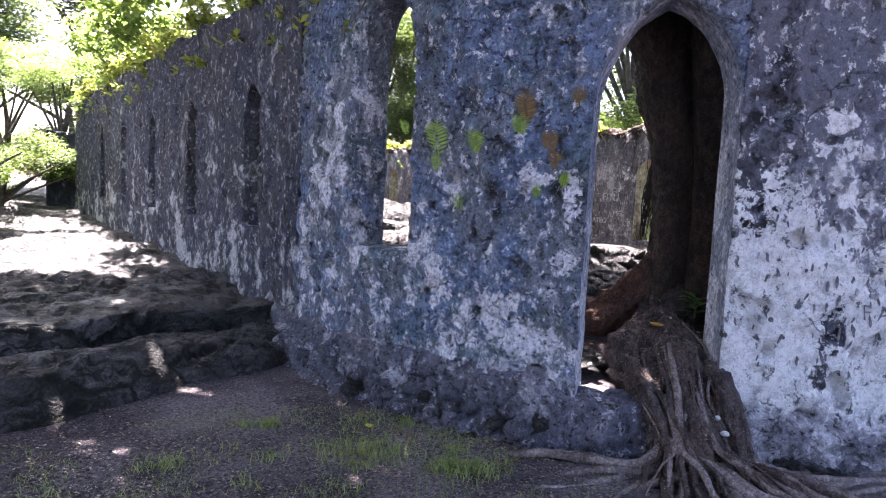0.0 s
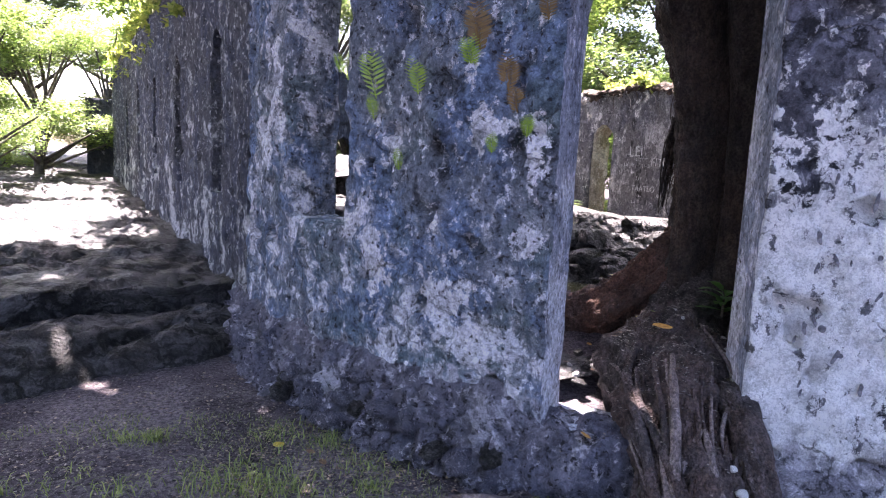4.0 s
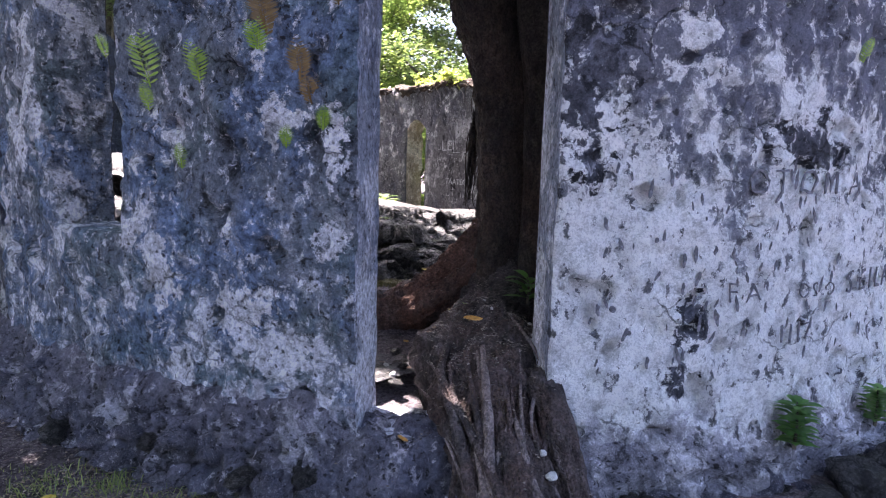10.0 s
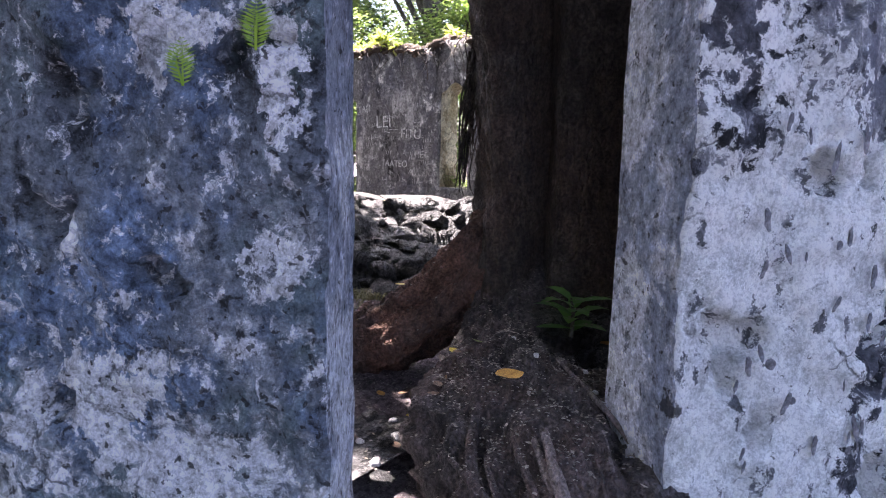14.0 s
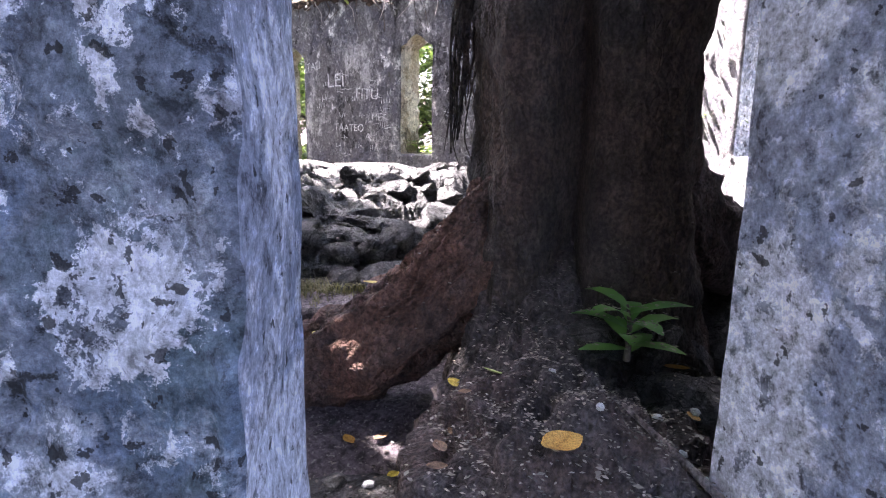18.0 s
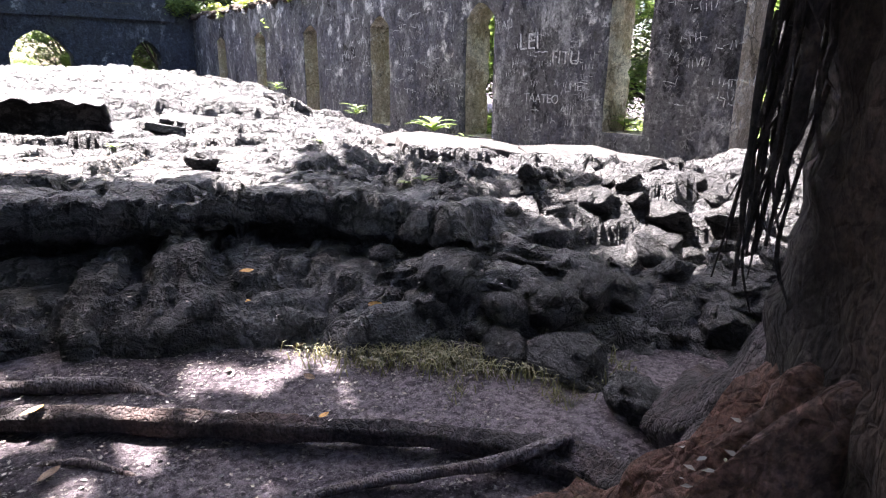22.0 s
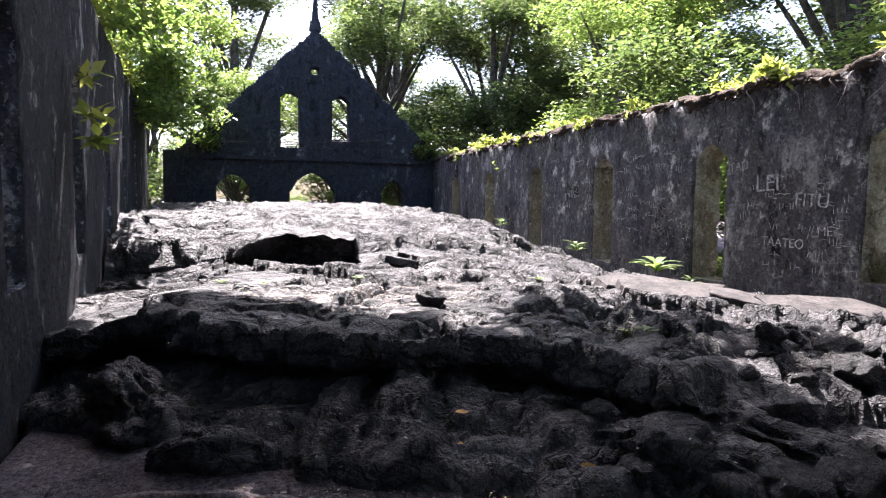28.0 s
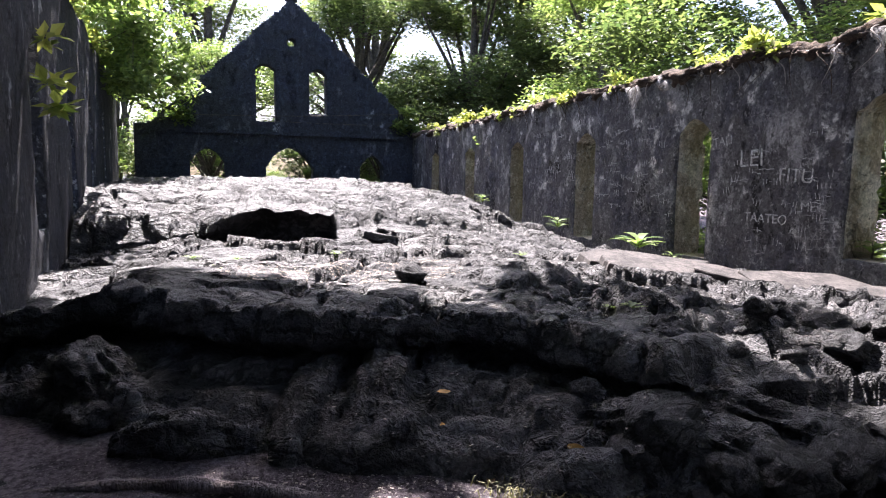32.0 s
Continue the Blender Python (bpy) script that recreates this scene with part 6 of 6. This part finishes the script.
for k in range(46):
    spot = rr.choice((0, 1, 2))
    x, y = ((rr.uniform(-0.3, 3.2), rr.uniform(3.2, 5.2)), (rr.uniform(3.4, 5.4), rr.uniform(5.2, 7.6)), (rr.uniform(3.9, 4.9), rr.uniform(4.2, 5.2)))[spot]
    r_ = math.hypot((x - AX) / RX, (y - AY) / RY)
    if 0.86 < r_ < 1.08:
        continue
    fallen_leaf(x, y, ground_z(x, y) + 0.02, rr.uniform(0.04, 0.09), rr.uniform(0, 360), rr.choice((LEAF_B, LEAF_B, LEAF_O, LEAF_Y)), "small dry fallen leaf on dark soil", rr.uniform(-20, 20))


MAT_CHALK = simple("pale_lime_chip", (0.35, 0.34, 0.34), (0.7, 0.69, 0.67), 20)
for k, (x, y, r) in enumerate(((4.72, 3.78, 0.016), (4.62, 3.68, 0.013), (4.85, 3.7, 0.018), (4.5, 3.6, 0.018), (4.3, 4.52, 0.03), (4.15, 4.62, 0.025), (4.05, 4.42, 0.03), (4.42, 4.66, 0.022), (3.98, 3.02, 0.04), (4.0, 3.1, 0.03), (4.55, 4.05, 0.012), (4.4, 3.85, 0.014))):
    ob = rock(x, y, rest_z(x, y, 0.4) + 0.3 * r, r, "lime chips", "pale chip of lime plaster among the roots", name="lime_chip")
    ob.material_slots[0].link = "OBJECT"
    ob.material_slots[0].material = MAT_CHALK

# ---- litter ----
MAT_LITTER = leaf_material("dry_litter", (0.03, 0.024, 0.022), (0.3, 0.25, 0.21), 0.05)


MAT_LITTER_TAN = leaf_material("tan_litter", (0.14, 0.08, 0.055), (0.42, 0.32, 0.22), 0.05)


def litter(cx, cy, r, n, seed, size, material=None, soil=False):
    rg = random.Random(seed)
    vs, fs = [], []
    for k in range(n):
        a_, q = rg.uniform(0, 6.283), r * math.sqrt(rg.random())
        x, y = cx + q * math.cos(a_), cy + q * math.sin(a_)
        z = (ground_z(x, y) + 0.012 * nz(x, y, 5, 7.0, 2) if soil else rest_z(x, y, 0.8)) + 0.006
        if z > 0.9 or z < -0.7:
            continue
        L, t = size * rg.uniform(0.4, 1.3), rg.uniform(0, 6.283)
        dx, dy = L * math.cos(t), L * math.sin(t)
        i = len(vs)
        vs += [(x - dx, y - dy, z), (x + 0.5 * dy, y - 0.5 * dx, z + 0.2 * L), (x + dx, y + dy, z + rg.uniform(0, 0.3) * L), (x - 0.5 * dy, y + 0.5 * dx, z + 0.1 * L)]
        fs.append((i, i + 1, i + 2, i + 3))
    return tagged(part("leaf_litter", mesh_of("leaf_litter", vs, fs), material or MAT_LITTER), "dry leaf and bark litter on soil and roots", "litter", kind="stuff")


litter(4.6, 4.2, 0.75, 700, 1, 0.011)
litter(4.5, 6.3, 1.3, 2200, 2, 0.011, None, True)
litter(1.6, 4.2, 2.2, 5500, 3, 0.013, None, True)
litter(1.2, 4.6, 2.2, 2200, 13, 0.014, MAT_LITTER_TAN, True)
litter(2.4, 4.7, 0.8, 1100, 14, 0.012, MAT_LITTER_TAN, True)
litter(3.6, 3.2, 0.9, 600, 4, 0.014)
litter(6.0, 7.6, 1.8, 500, 5, 0.012)
litter(4.3, 3.8, 0.45, 1500, 6, 0.007)
litter(4.7, 4.1, 0.4, 1200, 9, 0.008)
litter(5.4, 9.75, 0.8, 1500, 7, 0.013, MAT_LITTER_TAN)
litter(4.6, 9.95, 0.5, 700, 8, 0.013, MAT_LITTER_TAN)


# ---- creepers ----
def creeper(blobs_, count, size, seed, label, material=None):
    """Leaves in clumps on thin stems that run from clump to clump."""
    root = tagged(new("creeper"), label, "creeper", "creepers")
    part("leaves", leaf_cloud("leaves", blobs_, count, size, seed, material or MAT_VINE, 0.6), material or MAT_VINE, root)
    order = sorted(blobs_, key=lambda q: q[1])
    for a_, b_ in zip(order[::2], order[1::2]):
        mid = [(a_[k] + b_[k]) / 2 for k in range(3)]
        limb("stem", [a_[:3], (mid[0], mid[1], mid[2] - 0.06), b_[:3]], [0.008, 0.01, 0.006], MAT_BARK_FAR, root, sides=5, steps=3, cap=False)
    return root


cr = random.Random(21)
for k in range(12):
    y0 = 7.6 + 1.4 * k
    b_ = [(NAVE_R + cr.uniform(0.0, 0.5), y0 + cr.uniform(0, 1.4), 3.0 - 0.12 * sstep(y0, 12, 22) + cr.uniform(-0.02, 0.28), cr.uniform(0.06, 0.22)) for q in range(cr.choice((3, 5, 8)))]
    creeper(b_, 45 * len(b_), 0.13, 100 + k, "bright yellow-green creeper along the wall top")
for k in range(9):
    y0 = 7.2 + 1.9 * k
    xo = 2.35 - 0.073 * (y0 - 7.5)
    b_ = [(xo + cr.uniform(-0.15, 0.4), y0 + cr.uniform(0, 1.9), 3.95 + cr.uniform(-0.1, 0.4), cr.uniform(0.15, 0.35)) for q in range(9)]
    b_ += [(xo - 0.06, y0 + cr.uniform(0, 1.9), cr.uniform(3.2, 3.8), 0.12) for q in range(3)]
    creeper(b_, 650, 0.13, 130 + k, "green creeper hanging over the wall top")
creeper([(2.42, 6.4, 3.15, 0.1), (2.38, 7.4, 3.3, 0.14), (2.36, 8.0, 3.2, 0.1), (2.5, 6.0, 3.55, 0.2), (2.36, 7.0, 3.6, 0.25)], 160, 0.11, 160, "bright green creeper leaves on the apse wall")
creeper([(2.75, 11.2, 2.35, 0.14), (2.8, 11.0, 2.1, 0.1), (2.75, 11.3, 2.75, 0.12)], 60, 0.16, 161, "green creeper sprig on the inner wall")
creeper([(cr.uniform(2.0, 3.7), cr.uniform(19.5, 24.0), cr.uniform(3.4, 6.3), cr.uniform(0.4, 0.8)) for q in range(26)], 6500, 0.17, 163, "bright green creeper mass before the gable corner", MAT_LEAF_LIGHT)
creeper([(1.9 + cr.uniform(-0.7, 0.9), 15 + cr.uniform(-1, 8.5), cr.uniform(3.3, 5.8), cr.uniform(0.3, 0.7)) for q in range(34)], 6500, 0.2, 162, "thick green creeper over the inner wall", MAT_LEAF_LIGHT)
for k in range(7):
    creeper([(3.0 + cr.uniform(-0.4, 0.6), NAVE_END + cr.uniform(-0.1, 0.4), 3.3 + cr.uniform(-0.3, 0.7), cr.uniform(0.2, 0.4)), (9.6 + cr.uniform(-0.4, 0.9), NAVE_END, 3.2 + cr.uniform(-0.2, 0.6), 0.3)], 260, 0.16, 170 + k, "green creeper at the gable corner", MAT_LEAF_LIGHT)
